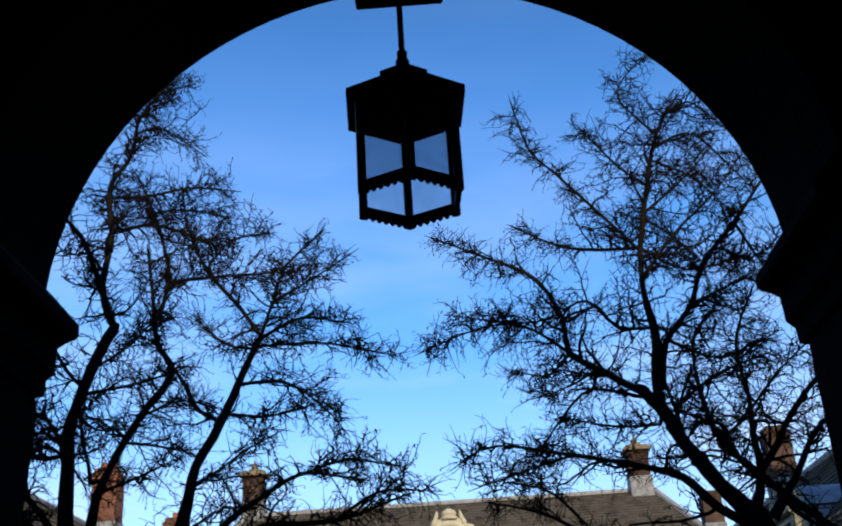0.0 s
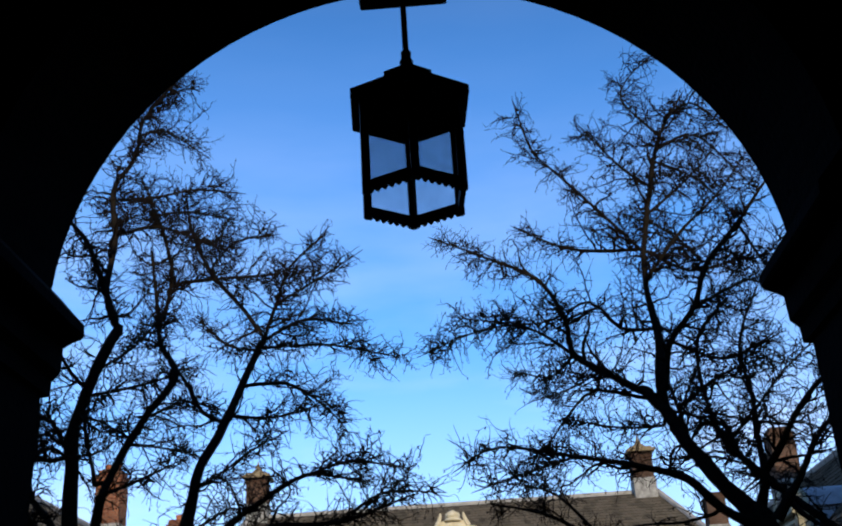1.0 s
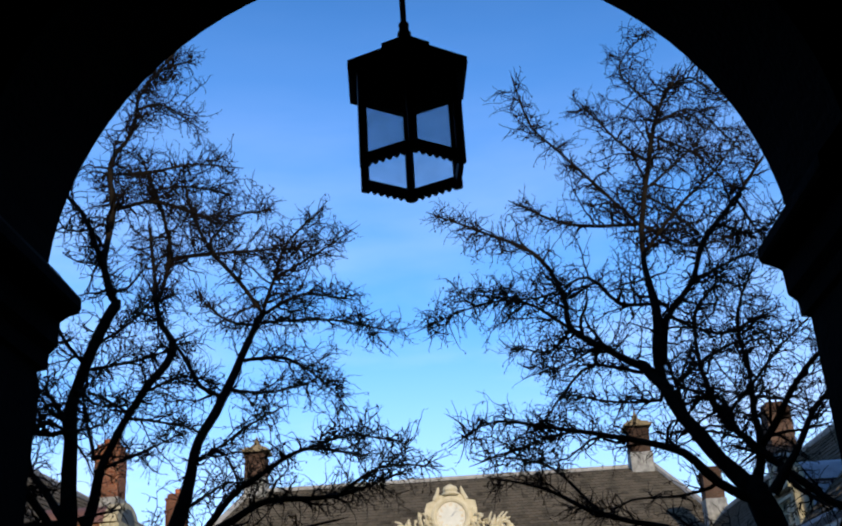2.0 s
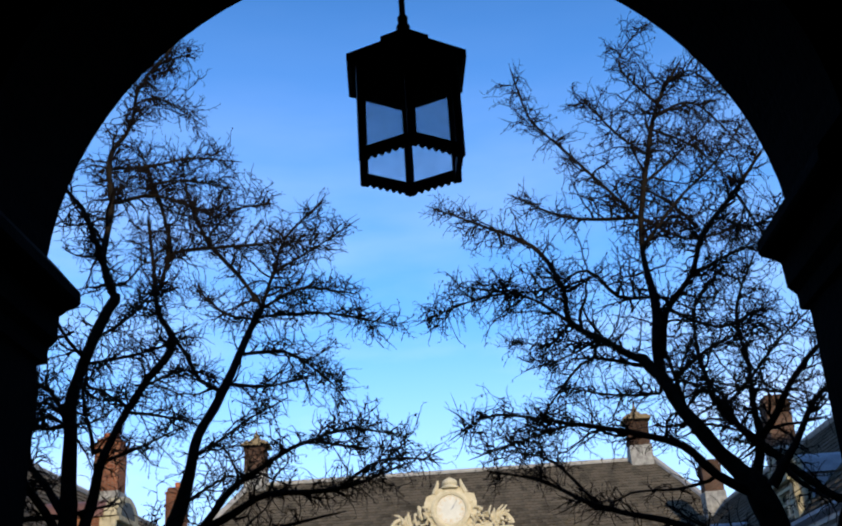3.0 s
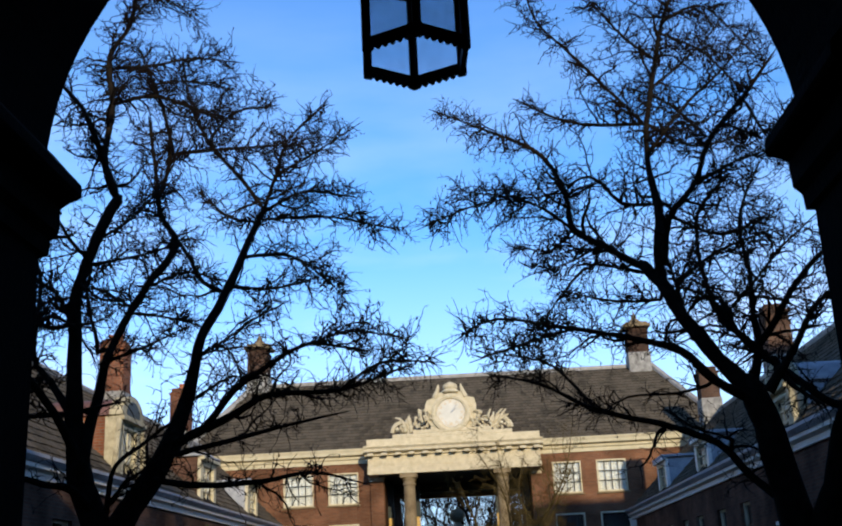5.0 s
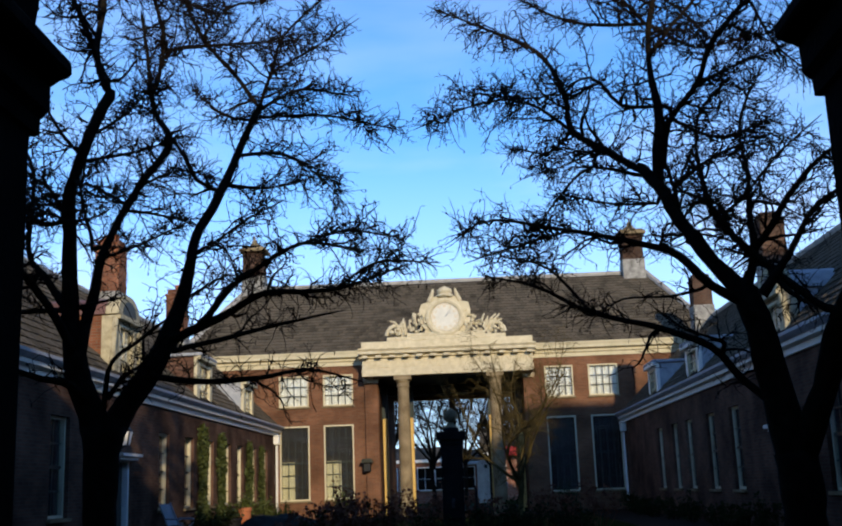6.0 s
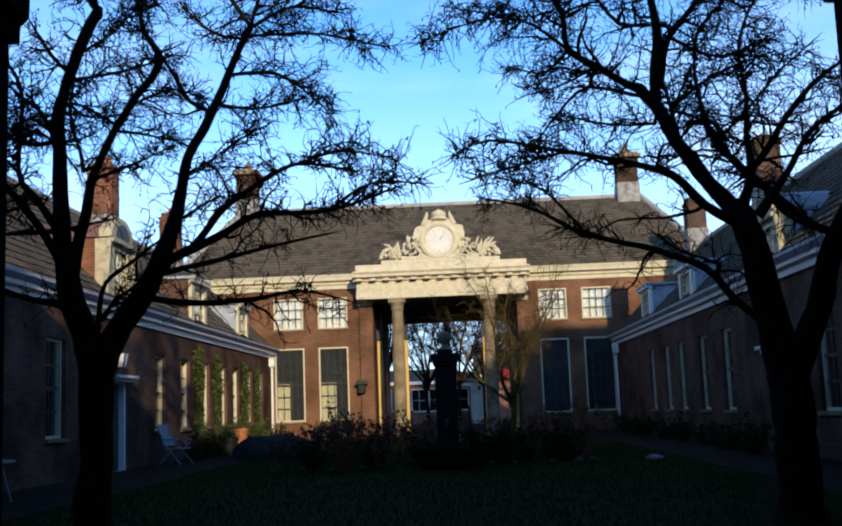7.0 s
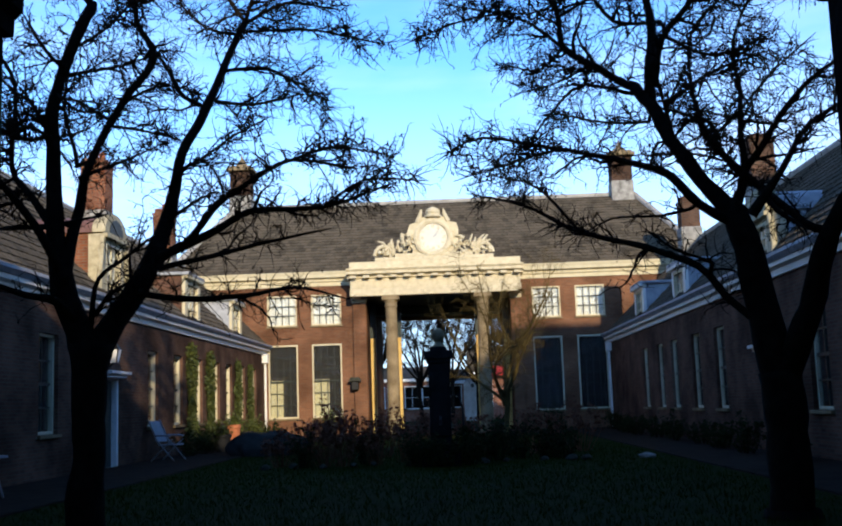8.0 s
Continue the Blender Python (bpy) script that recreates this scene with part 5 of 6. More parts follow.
limb(right_limbs, [(2.48, 10.08, 5.49, 0.021), (2.90, 10.30, 5.75, 0.015), (3.45, 10.50, 6.00, 0.009)])
limb(right_limbs, [(2.18, 10.65, 6.10, 0.021), (2.58, 10.50, 6.55, 0.017), (3.00, 10.40, 6.90, 0.013), (3.35, 10.30, 7.30, 0.008)])
limb(right_limbs, [(2.33, 10.93, 7.00, 0.019), (2.75, 10.80, 7.28, 0.014), (3.20, 10.70, 7.70, 0.008)])
limb(right_limbs, [(2.23, 10.86, 6.52, 0.020), (2.78, 11.10, 6.32, 0.015), (3.40, 11.30, 6.52, 0.008)])
limb(right_limbs, [(2.24, 10.25, 5.20, 0.020), (2.78, 10.40, 5.02, 0.015), (3.35, 10.60, 5.30, 0.008)])
limb(right_limbs, [(3.00, 9.78, 6.28, 0.019), (3.32, 10.00, 5.82, 0.013), (3.70, 10.20, 5.60, 0.008)])


def knit(limbs):
    """Joins every limb's foot to the wood it springs from and tapers its end."""
    out = [limbs[0]]
    for i, line in enumerate(limbs[1:], 1):
        foot = line[0]
        near = min((q for j, o in enumerate(limbs) if j != i for q in o if q[3] >= foot[3] * 0.8), key=lambda q: float(np.linalg.norm(q[:3] - foot[:3])))
        gap = float(np.linalg.norm(near[:3] - foot[:3]))
        if 0.3 * near[3] < gap < 0.6:
            line = [np.array([*near[:3], foot[3] * 1.15])] + line
        r = line[-1][3]
        ahead = unit(line[-1][:3] - line[-3][:3])
        line = line + [np.array([*(line[-1][:3] + ahead * (max(0.14, 8 * r) if r < 0.03 else 1.2 * r)), 0.003 if r < 0.03 else 0.35 * r])]
        out.append(line)
    return out


def grow(limbs, base, label):
    limbs = knit(limbs)
    tree = thing("bare_tree", base, label, "tree", "bare trees in the courtyard")
    twigs, pods = Wood(), Wood()
    for i, line in enumerate(limbs):
        sides = 14 if line[0][3] > 0.1 else 9 if line[0][3] > 0.03 else 6
        radii = [q[3] * (1 + 0.14 * noise.noise(Vector((q[0] * 5, q[1] * 5, q[2] * 5)))) for q in line]
        wood = Wood()
        if i == 0:
            foot = [line[0].copy() for _ in range(3)]
            foot[0][2], foot[1][2], foot[2][2] = G - 0.1, G + 0.08, (G + line[0][2]) / 2
            line = foot + line[1:]
            radii = [radii[0] * 1.5, radii[0] * 1.25, radii[0] * 1.05] + radii[1:]
        wood.rod([q[:3] for q in line], radii, sides)
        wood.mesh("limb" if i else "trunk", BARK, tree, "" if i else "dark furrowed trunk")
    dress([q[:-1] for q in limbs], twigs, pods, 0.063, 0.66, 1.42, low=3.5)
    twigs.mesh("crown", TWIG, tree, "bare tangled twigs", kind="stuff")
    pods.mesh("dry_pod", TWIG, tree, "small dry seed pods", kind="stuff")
    return tree


grow(left_limbs, (-3.53, 10.0, G), "bare winter tree with forked dark trunk and tangled twigs")
grow(right_limbs, (3.15, 10.0, G), "bare winter tree with wide forked trunk and tangled twigs")

# ---- street beyond the passage ----


def street_house(x0, x1, y, eave, ridge, wall_mat, label, cols):
    h = thing("street_house", ((x0 + x1) / 2, y, G), label, "house", "houses across the street")
    m = wall_frame((x1, y, 0), (-1, 0, 0), (0, -1, 0))
    length = x1 - x0
    holes = []
    for i in range(cols):
        u = length * (i + 0.5) / cols
        for z in (1.3,):
            holes.append((u - 0.55, u + 0.55, z, z + 1.6))
    part("wall", holed_wall(bmesh.new(), m, length, G - 0.1, eave, 0.3, holes), wall_mat, h)
    for a, b, z, _ in holes:
        window("window", m @ Matrix.Translation((a, 0, z)), b - a, 1.6, 2, 2, h, deep=0.1, paint=WHITE, panes=False)
    part("room_lining", boxes(((x0, y + 3.0, G), (x1, y + 3.2, eave))), DARK_ROOM, h)
    part("cornice", boxes(((x0 - 0.1, y - 0.25, eave), (x1 + 0.1, y + 0.1, eave + 0.22)), bevel=0.03), WHITE, h)
    part("roof", prism(bmesh.new(), [(y - 0.2, eave + 0.22), (y + 8, eave + 0.22), (y + 4, ridge)], "x", x0 - 0.1, x1 + 0.1), SLATE, h)


street_house(-16.0, -6.2, 74, 3.5, 5.0, BRICK_FAR, "red brick street house with white windows", 4)
street_house(-6.1, -1.2, 74, 3.2, 4.4, BRICK_FAR, "low red brick street house with white windows", 4)
street_house(-1.1, 0.9, 76, 3.0, 4.2, BRICK_FAR, "small brick street house with dark roof", 1)
street_house(1.0, 9.5, 74, 3.5, 5.7, BRICK_FAR, "brick street house with dark tiled roof", 4)
shop = thing("shop_awning", (3.0, 73.5, 3.9), "red shop awning on a street house", "awning")
part("canvas", prism(bmesh.new(), [(73.98, 4.1), (73.98, 4.0), (73.1, 3.55), (73.1, 3.45), (73.15, 3.45), (73.2, 3.6)], "x", 2.3, 3.7), SIGN_RED, shop)
gable = thing("white_shed", (1.15, 68, G), "pale rendered gable with one small dark opening", "shed")
part("wall", prism(bmesh.new(), [(0.55, G), (1.75, G), (1.75, 2.95), (1.15, 3.4), (0.55, 2.95)], "y", 68.0, 70.0), RIDGE, gable)
part("vent", boxes(((1.0, 67.96, 2.6), (1.2, 67.998, 2.82)), bevel=0.01), DARK_DOOR, gable)


def plain_tree(base, height, spread, count, seed, label, spacing, thick, group, twig=None):
    """A smaller bare tree whose limbs fan out from a short trunk."""
    global rng
    keep, rng = rng, random.Random(seed)
    lines = []
    x, y, z = base
    fork = z + height * 0.28
    r0 = height * 0.013
    lines.append(spline([(x, y, z - 0.1, r0 * 1.4), (x, y, z + 0.2, r0), (x + 0.03 * height * rng.uniform(-1, 1), y, fork, r0 * 0.9)], 0.2))
    for i in range(count):
        a = 2 * math.pi * (i + rng.random() * 0.6) / count
        out = spread * rng.uniform(0.5, 1.0)
        top = z + height * rng.uniform(0.72, 1.0)
        f = fork - height * 0.06 * rng.random()
        ex, ey = x + out * math.cos(a), y + out * math.sin(a)
        w = [rng.gauss(0, 0.09 * spread) for _ in range(4)]
        line = spline([(x, y, f, r0 * 0.6), (x + (ex - x) * 0.42 + w[0], y + (ey - y) * 0.42 + w[1], f + (top - f) * 0.30, r0 * 0.42), (x + (ex - x) * 0.85 + w[2], y + (ey - y) * 0.85 + w[3], f + (top - f) * 0.66, r0 * 0.26), (ex, ey, top, r0 * 0.1)], 0.2)
        lines.append(line)
        # side branches that leave the limb and bend outward
        for k in (0.35, 0.5, 0.65, 0.8):
            q, nxt = line[int(k * (len(line) - 1))], line[int(k * (len(line) - 1)) + 1]
            d = unit((nxt - q)[:3])
            sd = unit(np.cross(d, np.array([rng.gauss(0, 1), rng.gauss(0, 1), rng.gauss(0, 1)])))
            bough = wander(q[:3], d + sd * 0.9, height * rng.uniform(0.14, 0.26), 6, 0.16, 0.03)
            lines.append([np.array([*p, q[3] * (0.7 - 0.09 * j)]) for j, p in enumerate(bough)])
    tree = thing("bare_tree", base, label, "tree", group)
    wood, twigs = Wood(), Wood()
    for line in lines:
        wood.rod([q[:3] for q in line], [q[3] for q in line], 8)
    wood.mesh("trunk", twig or BARK, tree, "slender trunk and limbs")
    dress(lines, twigs, None, spacing, height * 0.14, thick, 0.06)
    twigs.mesh("crown", twig or TWIG, tree, "bare fine twigs", kind="stuff")
    rng = keep


for i, (x, y, h) in enumerate(((-4.6, 56, 8.5), (-1.9, 60, 9.5), (-0.2, 66, 10.0), (1.2, 57, 8.5), (3.6, 61, 9.0))):
    plain_tree((x, y, G), h, 3.2, 8, 31 + i, "bare street tree beyond the passage", 0.26, 1.7, "bare street trees")
plain_tree((1.10, 24.0, G), 4.8, 2.1, 7, 77, "small bare ornamental tree with olive twigs in the planting bed", 0.19, 0.85, "small garden trees", GOLD_TWIG)

# ---- stone pump in the middle of the garden ----
pump = thing("garden_pump", (-0.30, 20.0, G), "dark bluestone pump pillar with a moulded cap and ball", "pump")
part("base", boxes(((-0.66, 19.64, G - 0.05), (0.06, 20.36, G + 0.28)), ((-0.59, 19.71, G + 0.28), (-0.01, 20.29, G + 0.42)), bevel=0.02), BLUE_METAL, pump)
part("shaft", boxes(((-0.50, 19.80, G + 0.42), (-0.10, 20.20, 2.36)), ((-0.46, 19.77, 1.0), (-0.14, 19.80, 2.2)), bevel=0.015), BLUE_METAL, pump)
part("cap", boxes(((-0.53, 19.77, 2.36), (-0.07, 20.23, 2.44)), ((-0.57, 19.73, 2.44), (-0.03, 20.27, 2.60)), ((-0.45, 19.85, 2.60), (-0.15, 20.15, 2.68)), bevel=0.015), BLUE_METAL, pump)
part("ball_finial", lathe(bmesh.new(), [(0.14, 2.68), (0.08, 2.73), (0.06, 2.78), (0.10, 2.81), (0.135, 2.88), (0.135, 2.94), (0.10, 3.0), (0.03, 3.03)], (-0.30, 20.0, 0), 16), COLUMN_STONE, pump, "round stone finial")
part("spout", tube(bmesh.new(), [(-0.30, 19.80, 1.35), (-0.30, 19.62, 1.36), (-0.30, 19.55, 1.30), (-0.30, 19.54, 1.22)], [0.03, 0.028, 0.026, 0.026], 8), IRON, pump)
part("handle", tube(bmesh.new(), [(-0.08, 20.0, 1.75), (0.05, 20.0, 1.78), (0.12, 20.0, 1.5), (0.13, 20.0, 1.0)], [0.02, 0.02, 0.018, 0.02], 8), IRON, pump)

# ---- planting ----


class Leaves:
    """Gathers folded leaves for one mesh."""

    def __init__(self):
        self.verts, self.faces = [], []

    def leaf(self, p, size, r):
        d = unit(np.array([r.gauss(0, 1), r.gauss(0, 1), r.gauss(0, 0.6)]))
        s = unit(np.cross(d, np.array([r.gauss(0, 1), r.gauss(0, 1), r.gauss(0, 1)])))
        n = np.cross(d, s)
        k = len(self.verts)
        for q in (p - d * size, p + s * size * 0.6 + n * size * 0.2, p + d * size, p - s * size * 0.6 + n * size * 0.2):
            self.verts.append(tuple(q))
        self.faces += [(k, k + 1, k + 2), (k, k + 2, k + 3)]

    mesh = Wood.mesh


def ivy(y0, y1, z0, z1, seed):
    r = random.Random(seed)
    plant = thing("wall_climber", (WL, (y0 + y1) / 2, G), "green leafy climber trained up the brick wall", "climber", "climbers on the cottage wall")
    stem, leaves = Wood(), Leaves()
    for i in range(5):
        y = y0 + (y1 - y0) * (i + 0.5) / 5
        pts = [np.array([WL + 0.04 + 0.03 * r.random(), (y0 + y1) / 2 + (y - (y0 + y1) / 2) * min(1, k / 3) + r.uniform(-0.06, 0.06), G + (z1 - G) * k / 7]) for k in range(8)]
        stem.rod(pts, [0.018 - 0.0018 * k for k in range(8)], 5)
    for i in range(int(2600 * (y1 - y0))):
        v = r.random()
        edge = 0.5 * (y1 - y0) * (0.82 + 0.22 * math.sin(9 * v + seed) + 0.1 * math.sin(23 * v))
        p = np.array([WL + 0.04 + 0.10 * r.random() ** 1.5, (y0 + y1) / 2 + r.uniform(-1, 1) * edge, z0 + (z1 - z0) * v + r.gauss(0, 0.05)])
        leaves.leaf(p, r.uniform(0.03, 0.06), r)
    stem.mesh("stem", BARK, plant)
    leaves.mesh("foliage", IVY, plant, "small green leaves", "stuff")


ivy(29.3, 30.35, 0.9, 3.48, 1)
ivy(31.55, 32.65, 0.9, 3.38, 2)
ivy(35.75, 36.75, 0.9, 3.28, 3)
ivy(37.95, 38.85, 0.9, 3.20, 4)


def shrub(name, base, size, seed, mat, stems, leaf, count, label, group):
    """A bush: stems fanning up, leaves clustered along them."""
    r = random.Random(seed)
    plant = thing(name, base, label, "shrub", group)
    wood, leaves = Wood(), Leaves()
    b = np.array(base)
    for i in range(stems):
        a, o = r.uniform(0, 2 * math.pi), r.random() ** 0.5
        tip = b + np.array([size[0] * o * math.cos(a), size[1] * o * math.sin(a), size[2] * r.uniform(0.55, 1.0) * (1.1 - 0.4 * o)])
        foot = b + (tip - b) * np.array([0.3, 0.3, 0.0]) - np.array([0, 0, 0.05])
        mid = (foot + tip) / 2 + np.array([r.gauss(0, 0.04), r.gauss(0, 0.04), 0])
        wood.rod([foot, mid, tip], [0.008, 0.006, 0.003], 4)
        for _ in range(count // stems):
            t = r.uniform(0.78, 1.03) if mat is RED_STEM else r.uniform(0.25, 1.0)
            p = (foot * (1 - t) + tip * t) + np.array([r.gauss(0, 0.05), r.gauss(0, 0.05), r.gauss(0, 0.04)])
            leaves.leaf(p, leaf * r.uniform(0.6, 1.2), r)
    wood.mesh("stem", mat if mat is RED_STEM else BARK, plant)
    leaves.mesh("foliage", mat, plant, kind="stuff")


pr = random.Random(9)
for i in range(15):
    x = -3.5 + 5.6 * i / 14 + pr.uniform(-0.15, 0.15)
    if abs(x + 0.3) < 0.45:
        continue
    shrub("bed_shrub", (x, 21.2 + pr.uniform(-0.5, 0.6), G), (0.42, 0.4, pr.uniform(0.8, 1.15)), 100 + i, RED_STEM if i % 3 != 1 and x < 0 else SHRUB, 24, 0.042, 380, "low russet winter shrub in the planting bed" if i % 3 != 1 and x < 0 else "dark evergreen shrub in the planting bed", "shrubs in the bed")
for i in range(11):
    x = -3.4 + 6.3 * i / 10 + pr.uniform(-0.2, 0.2)
    shrub("bed_shrub", (x, 24.0 + pr.uniform(-0.8, 0.8), G), (0.6, 0.5, pr.uniform(1.0, 1.4)), 140 + i, RED_STEM if pr.random() < 0.6 else SHRUB, 24, 0.045, 450, "bushy shrub in the back of the planting bed", "shrubs in the bed")
for i, (x, y, w, h) in enumerate(((-0.75, 19.9, 0.35, 0.85), (0.2, 19.9, 0.38, 0.9), (-0.3, 19.55, 0.5, 0.7))):
    shrub("box_bush", (x, y, G), (w, 0.35, h), 170 + i, SHRUB, 18, 0.035, 900, "dense dark evergreen bush round the pump", "bushes round the pump")
for i in range(9):
    y = 27.2 + i * 1.5
    shrub("border_shrub", (-7.0 + pr.uniform(-0.1, 0.2), y, G + 0.03), (0.4, 0.55, pr.uniform(0.6, 1.0)), 190 + i, SHRUB, 16, 0.045, 480, "dark shrub along the cottage wall", "shrubs along the wall")
for i in range(10):
    y = 18.0 + i * 2.3
    shrub("border_shrub", (5.6 + pr.uniform(-0.2, 0.1), y, G + 0.03), (0.4, 0.6, pr.uniform(0.5, 0.95)), 220 + i, SHRUB, 16, 0.045, 480, "dark shrub along the shaded cottage wall", "shrubs along the wall")
# dark edging stones of the bed
sr = random.Random(21)
for i in range(13):
    x = -3.6 + 6.2 * (i + sr.uniform(-0.35, 0.35)) / 12
    k = sr.uniform(0.6, 1.25)
    st = finish("edging_stone", blob(bmesh.new(), (0, 0, 0), (0.13 * k, 0.09 * k, 0.07 * k), i, 2.0, 0.4, 2), DARK_STONE)
    st.matrix_basis = pose(x, 20.3 + sr.uniform(-0.2, 0.3), G + 0.04, 0, 0, sr.uniform(0, 180))
    tagged(st, "rounded dark edging stone in the grass", "stone", "stones edging the bed")
slab = finish("pale_stone", blob(bmesh.new(), (0, 0, 0), (0.16, 0.12, 0.06), 5, 1.5, 0.25, 3), RENDERED)
slab.location = (3.62, 20.5, G + 0.04)
tagged(slab, "small pale stone lying on the lawn", "stone")

# ---- loose things ----
chair = thing("garden_chair", (-6.95, 25.4, G + 0.03), "white folding garden chair with pale blue backrest", "chair")
CM = pose(-6.95, 25.4, G + 0.03, 0, 0, 72)


def chair_rod(name, pts, r=0.016, mat=None):
    part(name, tube(bmesh.new(), [CM @ Vector(p) for p in pts], [r] * len(pts), 7), mat or SHADED_RESIN, chair)


for sx in (-0.26, 0.26):
    chair_rod("leg", [(sx, -0.30, 0.0), (sx, 0.05, 0.36), (sx, 0.22, 0.52)])
    chair_rod("leg", [(sx * 0.9, 0.34, 0.0), (sx * 0.9, 0.0, 0.30), (sx * 0.9, -0.24, 0.50)])
    chair_rod("armrest", [(sx * 1.08, -0.22, 0.58), (sx * 1.08, 0.2, 0.60)], 0.022)
    chair_rod("back_stile", [(sx * 0.88, 0.12, 0.36), (sx * 0.88, 0.42, 0.98)])
bm = boxes(((-0.23, -0.28, 0.355), (0.23, 0.16, 0.385)), bevel=0.012)
bm.transform(CM)
part("seat", bm, SHADED_RESIN, chair)
bm = boxes(((-0.22, -0.012, 0.0), (0.22, 0.012, 0.56)), bevel=0.008)
bm.transform(CM @ pose(0, 0.19, 0.44, -26))
part("backrest", bm, SHADED_RESIN, chair, "pale cloth back")

table = thing("garden_table", (-6.78, 15.0, G + 0.03), "small white garden table on the path", "table")
part("top", lathe(bmesh.new(), [(0.30, 1.045), (0.33, 1.05), (0.33, 1.075), (0.30, 1.08)], (-6.78, 15.0, 0), 24), SHADED_RESIN, table)
for i in range(3):
    a = radians(120 * i + 20)
    part("leg", tube(bmesh.new(), [(-6.78 + 0.12 * math.cos(a), 15.0 + 0.12 * math.sin(a), 1.046), (-6.78 + 0.27 * math.cos(a), 15.0 + 0.27 * math.sin(a), G + 0.03)], [0.016, 0.016], 7), SHADED_RESIN, table)

cover = thing("covered_heap", (-4.8, 26.8, G), "low heap under a dark grey cloth cover", "cover")
bm = blob(bmesh.new(), (-4.75, 26.8, G + 0.12), (1.05, 0.6, 0.50), 3, 1.6, 0.25, 4)
part("cloth", bm, TARP, cover)


def planter(x, y, w, h, seed, mat, label):
    p = thing("flower_pot", (x, y, G + 0.03), label, "flower pot", "pots along the path")
    part("pot", lathe(bmesh.new(), [(w * 0.7, G + 0.03), (w * 0.95, G + h * 0.85), (w * 1.05, G + h * 0.87), (w * 1.05, G + h), (w * 0.9, G + h), (w * 0.85, G + h * 0.8)], (x, y, 0), 18), mat, p)
    leaves = Leaves()
    r = random.Random(seed)
    for _ in range(350):
        leaves.leaf(np.array([x + r.gauss(0, w * 0.5), y + r.gauss(0, w * 0.5), G + h + abs(r.gauss(0, 0.2))]), 0.04, r)
    leaves.mesh("plant", IVY, p, kind="stuff")


planter(-6.6, 29.6, 0.26, 0.5, 1, IRON, "dark tub with a green plant beside the path")
planter(-6.6, 31.2, 0.2, 0.75, 2, TERRACOTTA, "terracotta pot with a green plant")
planter(-6.55, 33.4, 0.28, 0.5, 3, IRON, "dark tub with a green plant beside the path")
planter(-6.1, 32.4, 0.14, 0.45, 4, WHITE, "small white pot beside the path")
planter(-4.7, 39.0, 0.3, 0.6, 5, IRON, "dark tub before the main building")


def wall_lantern(x, y, z, s, k, label):
    """A tapered white lantern on a bracket over a door; k: its size."""
    o = thing("wall_lantern", (x, y, z), label, "lantern", "lanterns over the doors")
    part("body", lathe(bmesh.new(), [(0.15 * k, z), (0.165 * k, z + 0.02), (0.235 * k, z + 0.34 * k), (0.25 * k, z + 0.36 * k), (0.22 * k, z + 0.37 * k)], (x, y, 0), 4, radians(45)), PLASTIC, o, "frosted white glass body")
    for i in range(4):
        a = radians(45 + 90 * i)
        part("corner_bar", tube(bmesh.new(), [(x + 0.16 * k * math.cos(a), y + 0.16 * k * math.sin(a), z), (x + 0.245 * k * math.cos(a), y + 0.245 * k * math.sin(a), z + 0.36 * k)], [0.014, 0.014], 5), IRON, o)
    part("roof", lathe(bmesh.new(), [(r * k, z + h * k) for r, h in ((0.26, 0.372), (0.20, 0.42), (0.12, 0.55), (0.10, 0.57), (0.11, 0.62), (0.04, 0.66), (0.02, 0.74))], (x, y, 0), 4, radians(45)), IRON, o)
    part("bracket", tube(bmesh.new(), [(x - s * 0.34, y, z - 0.10), (x - s * 0.1, y, z - 0.09), (x, y, z)], [0.02, 0.018, 0.02], 6), IRON, o)
    # a bowed stay from the wall over the roof
    top = z + 0.74 * k
    part("stay", tube(bmesh.new(), [(x - s * 0.34, y, top - 0.05), (x - s * 0.26, y, top + 0.14), (x - s * 0.10, y, top + 0.20), (x, y, top + 0.10), (x, y, top - 0.01)], [0.016] * 5, 6), LEAD, o)


wall_lantern(WL + 0.34, 22.1, 2.70, 1, 0.76, "white tapered lantern with black roof over a cottage door")
wall_lantern(WR - 0.34, 20.1, 2.66, -1, 0.76, "white tapered lantern over a shaded cottage door")
lamp = thing("wall_box", (-3.97, 41.84, 2.3), "small weathered wall lamp with a blue-grey hood on the pilaster", "lamp")
part("box", boxes(((-4.12, 41.62, 2.25), (-3.82, 41.835, 2.60)), bevel=0.03), IRON, lamp)
part("hood", prism(bmesh.new(), [(-4.22, 2.60), (-3.72, 2.60), (-3.80, 2.76), (-4.14, 2.76)], "y", 41.52, 41.836), DARK_STONE, lamp)

# ---- grass ----
gr = random.Random(3)
blades = Leaves()
for i in range(34000):
    y = 7.0 + 21.0 * gr.random() ** 1.2
    x = gr.uniform(-5.3, 4.1)
    h = gr.uniform(0.03, 0.075)
    a = gr.uniform(0, math.pi)
    k = len(blades.verts)
    dx, dy = 0.006 * math.cos(a), 0.006 * math.sin(a)
    lx, ly = gr.gauss(0, 0.02), gr.gauss(0, 0.02)
    blades.verts += [(x - dx, y - dy, G), (x + dx, y + dy, G), (x + lx, y + ly, G + h)]
    blades.faces.append((k, k + 1, k + 2))
lawn = thing("grass", (-0.6, 20, G), "short green winter grass", "grass", kind="stuff")
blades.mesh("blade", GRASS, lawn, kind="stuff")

# ---- roof tiles, course by course ----


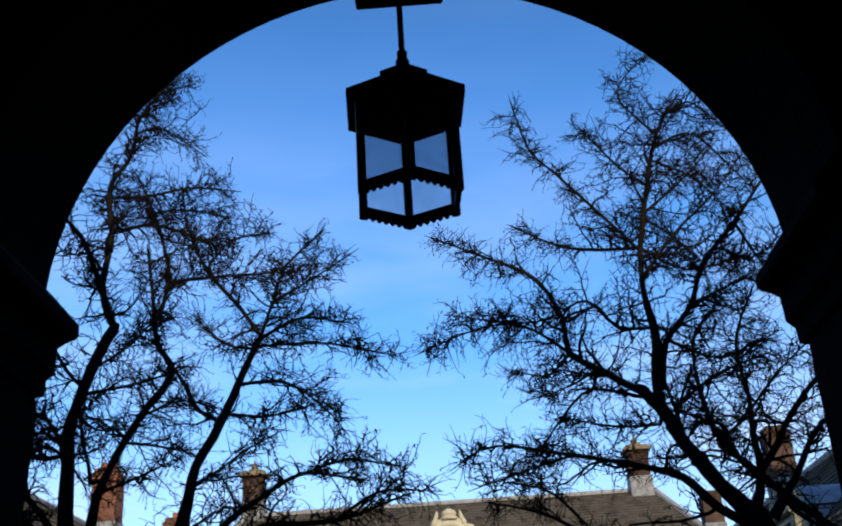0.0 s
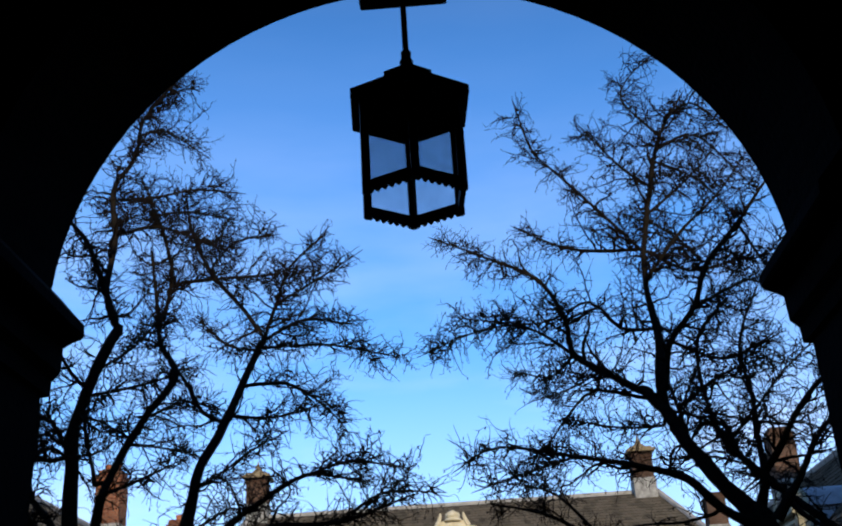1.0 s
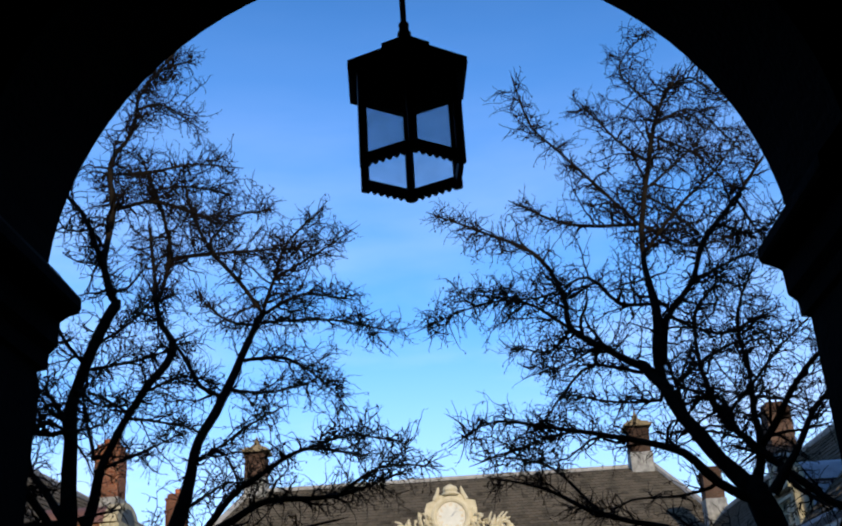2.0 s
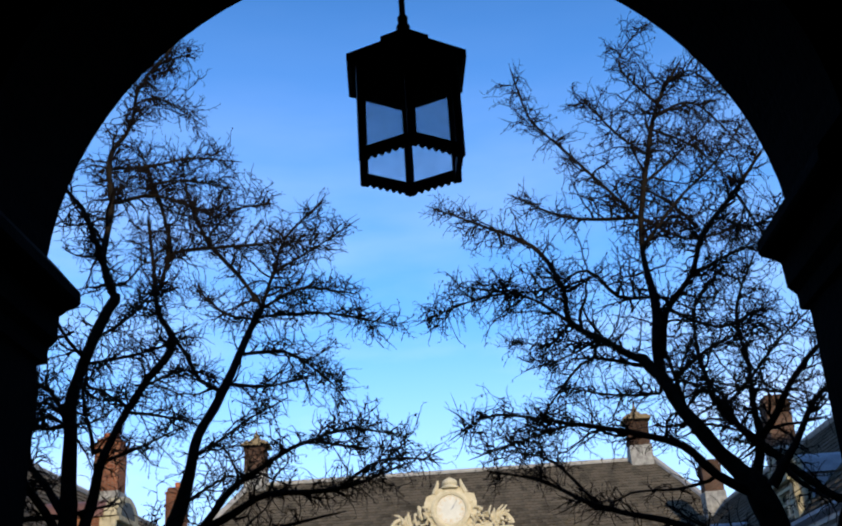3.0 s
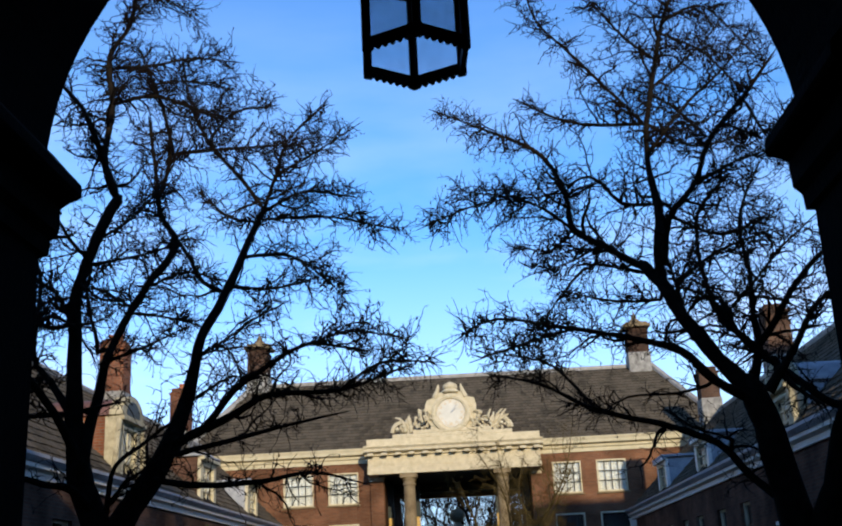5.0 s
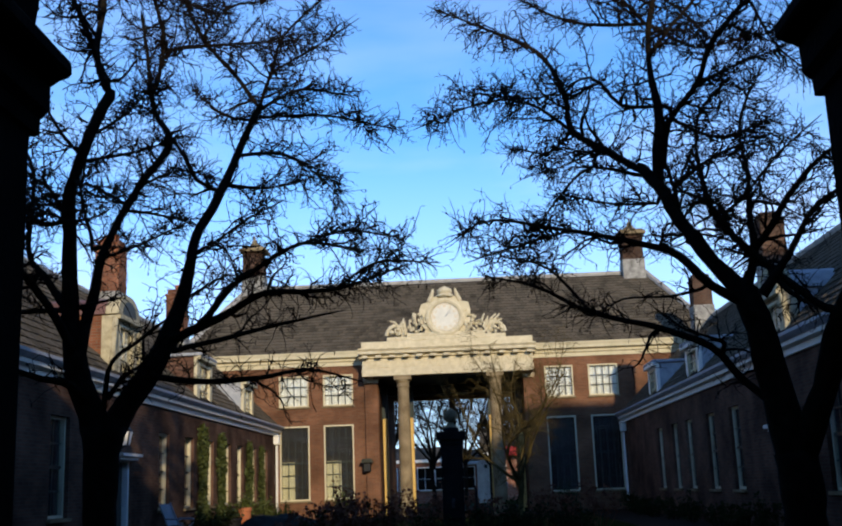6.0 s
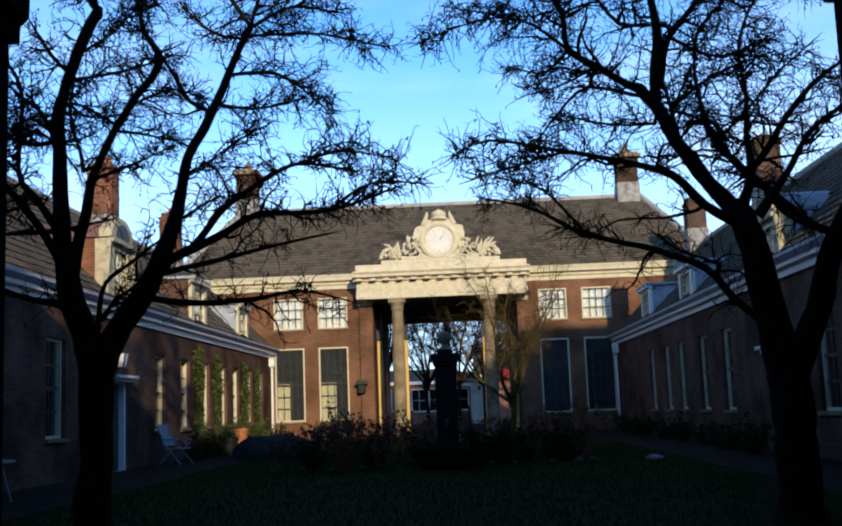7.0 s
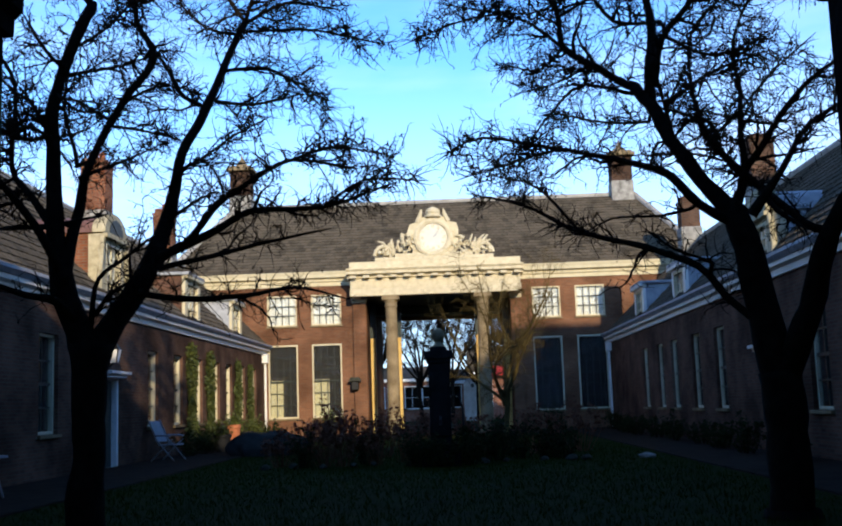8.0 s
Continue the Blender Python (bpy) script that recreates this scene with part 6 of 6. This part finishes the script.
def tile_mesh(w, l):
    """One flat tile with a raised rim and a thick lower edge: x along, y up the slope, z out of it."""
    v = [(0.004, 0, 0.0), (w - 0.004, 0, 0.0), (0.004, 0, 0.034), (w * 0.7, 0, 0.022), (w - 0.004, 0, 0.040), (0.004, l, 0.0), (w * 0.7, l, -0.004), (w - 0.004, l, 0.006)]
    f = [(0, 1, 4, 3, 2), (2, 3, 6, 5), (3, 4, 7, 6), (0, 2, 5), (1, 7, 4)]
    return v, f


def tiles(parent, origin, along, up, out, length, height, w, l, keep, single):
    """Covers a slope from its lower corner. keep and single pick tiles by their place (u, v)."""
    verts, faces = [], []
    tv, tf = tile_mesh(w, l * 1.15)
    one = bpy.data.meshes.new("roof_tile")
    one.from_pydata(tv, [], tf)
    one.materials.append(SLATE_ONE)
    o, a, b, c = (np.array(q, float) for q in (origin, along, up, out))
    r = random.Random(4)
    made = 0
    m = Matrix.Identity(4)
    m.col[0][:3], m.col[1][:3], m.col[2][:3] = along, up, out
    for row in range(int(height / l)):
        for col in range(int(length / w) + 1):
            u, v = col * w + (w / 2 if row % 2 else 0), row * l
            if not keep(u, v):
                continue
            p = o + a * u + b * (v + r.gauss(0, 0.006)) + c * (0.01 + r.uniform(0, 0.008))
            if made < 300 and single(u, v):
                t = new("roof_tile", one)
                mm = m.copy()
                mm.col[3][:3] = tuple(p)
                t.matrix_basis = mm
                t.parent = parent
                t.matrix_parent_inverse = (parent.parent.matrix_basis @ parent.matrix_basis).inverted() if parent.parent else parent.matrix_basis.inverted()
                made += 1
            else:
                k = len(verts)
                verts += [tuple(p + a * q[0] + b * q[1] + c * q[2]) for q in tv]
                faces += [tuple(k + i for i in q) for q in tf]
    me = bpy.data.meshes.new("tile_field")
    me.from_pydata(verts, [], faces)
    me.materials.append(SLATE)
    field = new("tile_field", me)
    field.parent = parent
    field.matrix_parent_inverse = (parent.parent.matrix_basis @ parent.matrix_basis).inverted() if parent.parent else parent.matrix_basis.inverted()
    tagged(field, "weathered grey-brown roof tiles", kind="stuff")


run, rise = RY - (FY - 0.28), RZ - EZ
sl = math.hypot(run, rise)
LW = (X1 + 0.2) - (X0 - 0.2)
tiles(main, (X0 - 0.2, FY - 0.28, EZ), (1, 0, 0), (0, run / sl, rise / sl), (0, -rise / sl, run / sl), LW, sl, 0.24, 0.27,
      lambda u, v: (RA - X0 + 0.2) * v / sl <= u <= LW - 0.24 - (X1 + 0.2 - RB2) * v / sl, lambda u, v: 7.0 < u < 15.4 and v < 2.6)
for w, wx, s, ridge in ((west, WL, 1, -11.0), (east, WR, -1, 9.6)):
    run, rise = abs(ridge - wx) + 0.16, 7.56 - EAVE - 0.06
    sl = math.hypot(run, rise)
    along = (0, 1, 0) if s > 0 else (0, -1, 0)
    start = 14.0 if s > 0 else 41.9
    spans = ((22.7, 24.3), (29.8, 31.7), (36.1, 38.0)) if s > 0 else ((20.5, 22.0), (28.2, 29.9), (34.5, 36.2))
    depth = 1.9

    def kept(u, v):
        y = start + u if s > 0 else start - u
        return not any(a - 0.25 < y < b + 0.05 and v < depth for a, b in spans)
    tiles(w, (wx + s * 0.16, start, EAVE + 0.06), along, (-s * run / sl, 0, rise / sl), (s * rise / sl, 0, run / sl), 27.9, sl, 0.25, 0.28,
          kept, lambda u, v: (17.2 < (start + u if s > 0 else start - u) < 21.4))
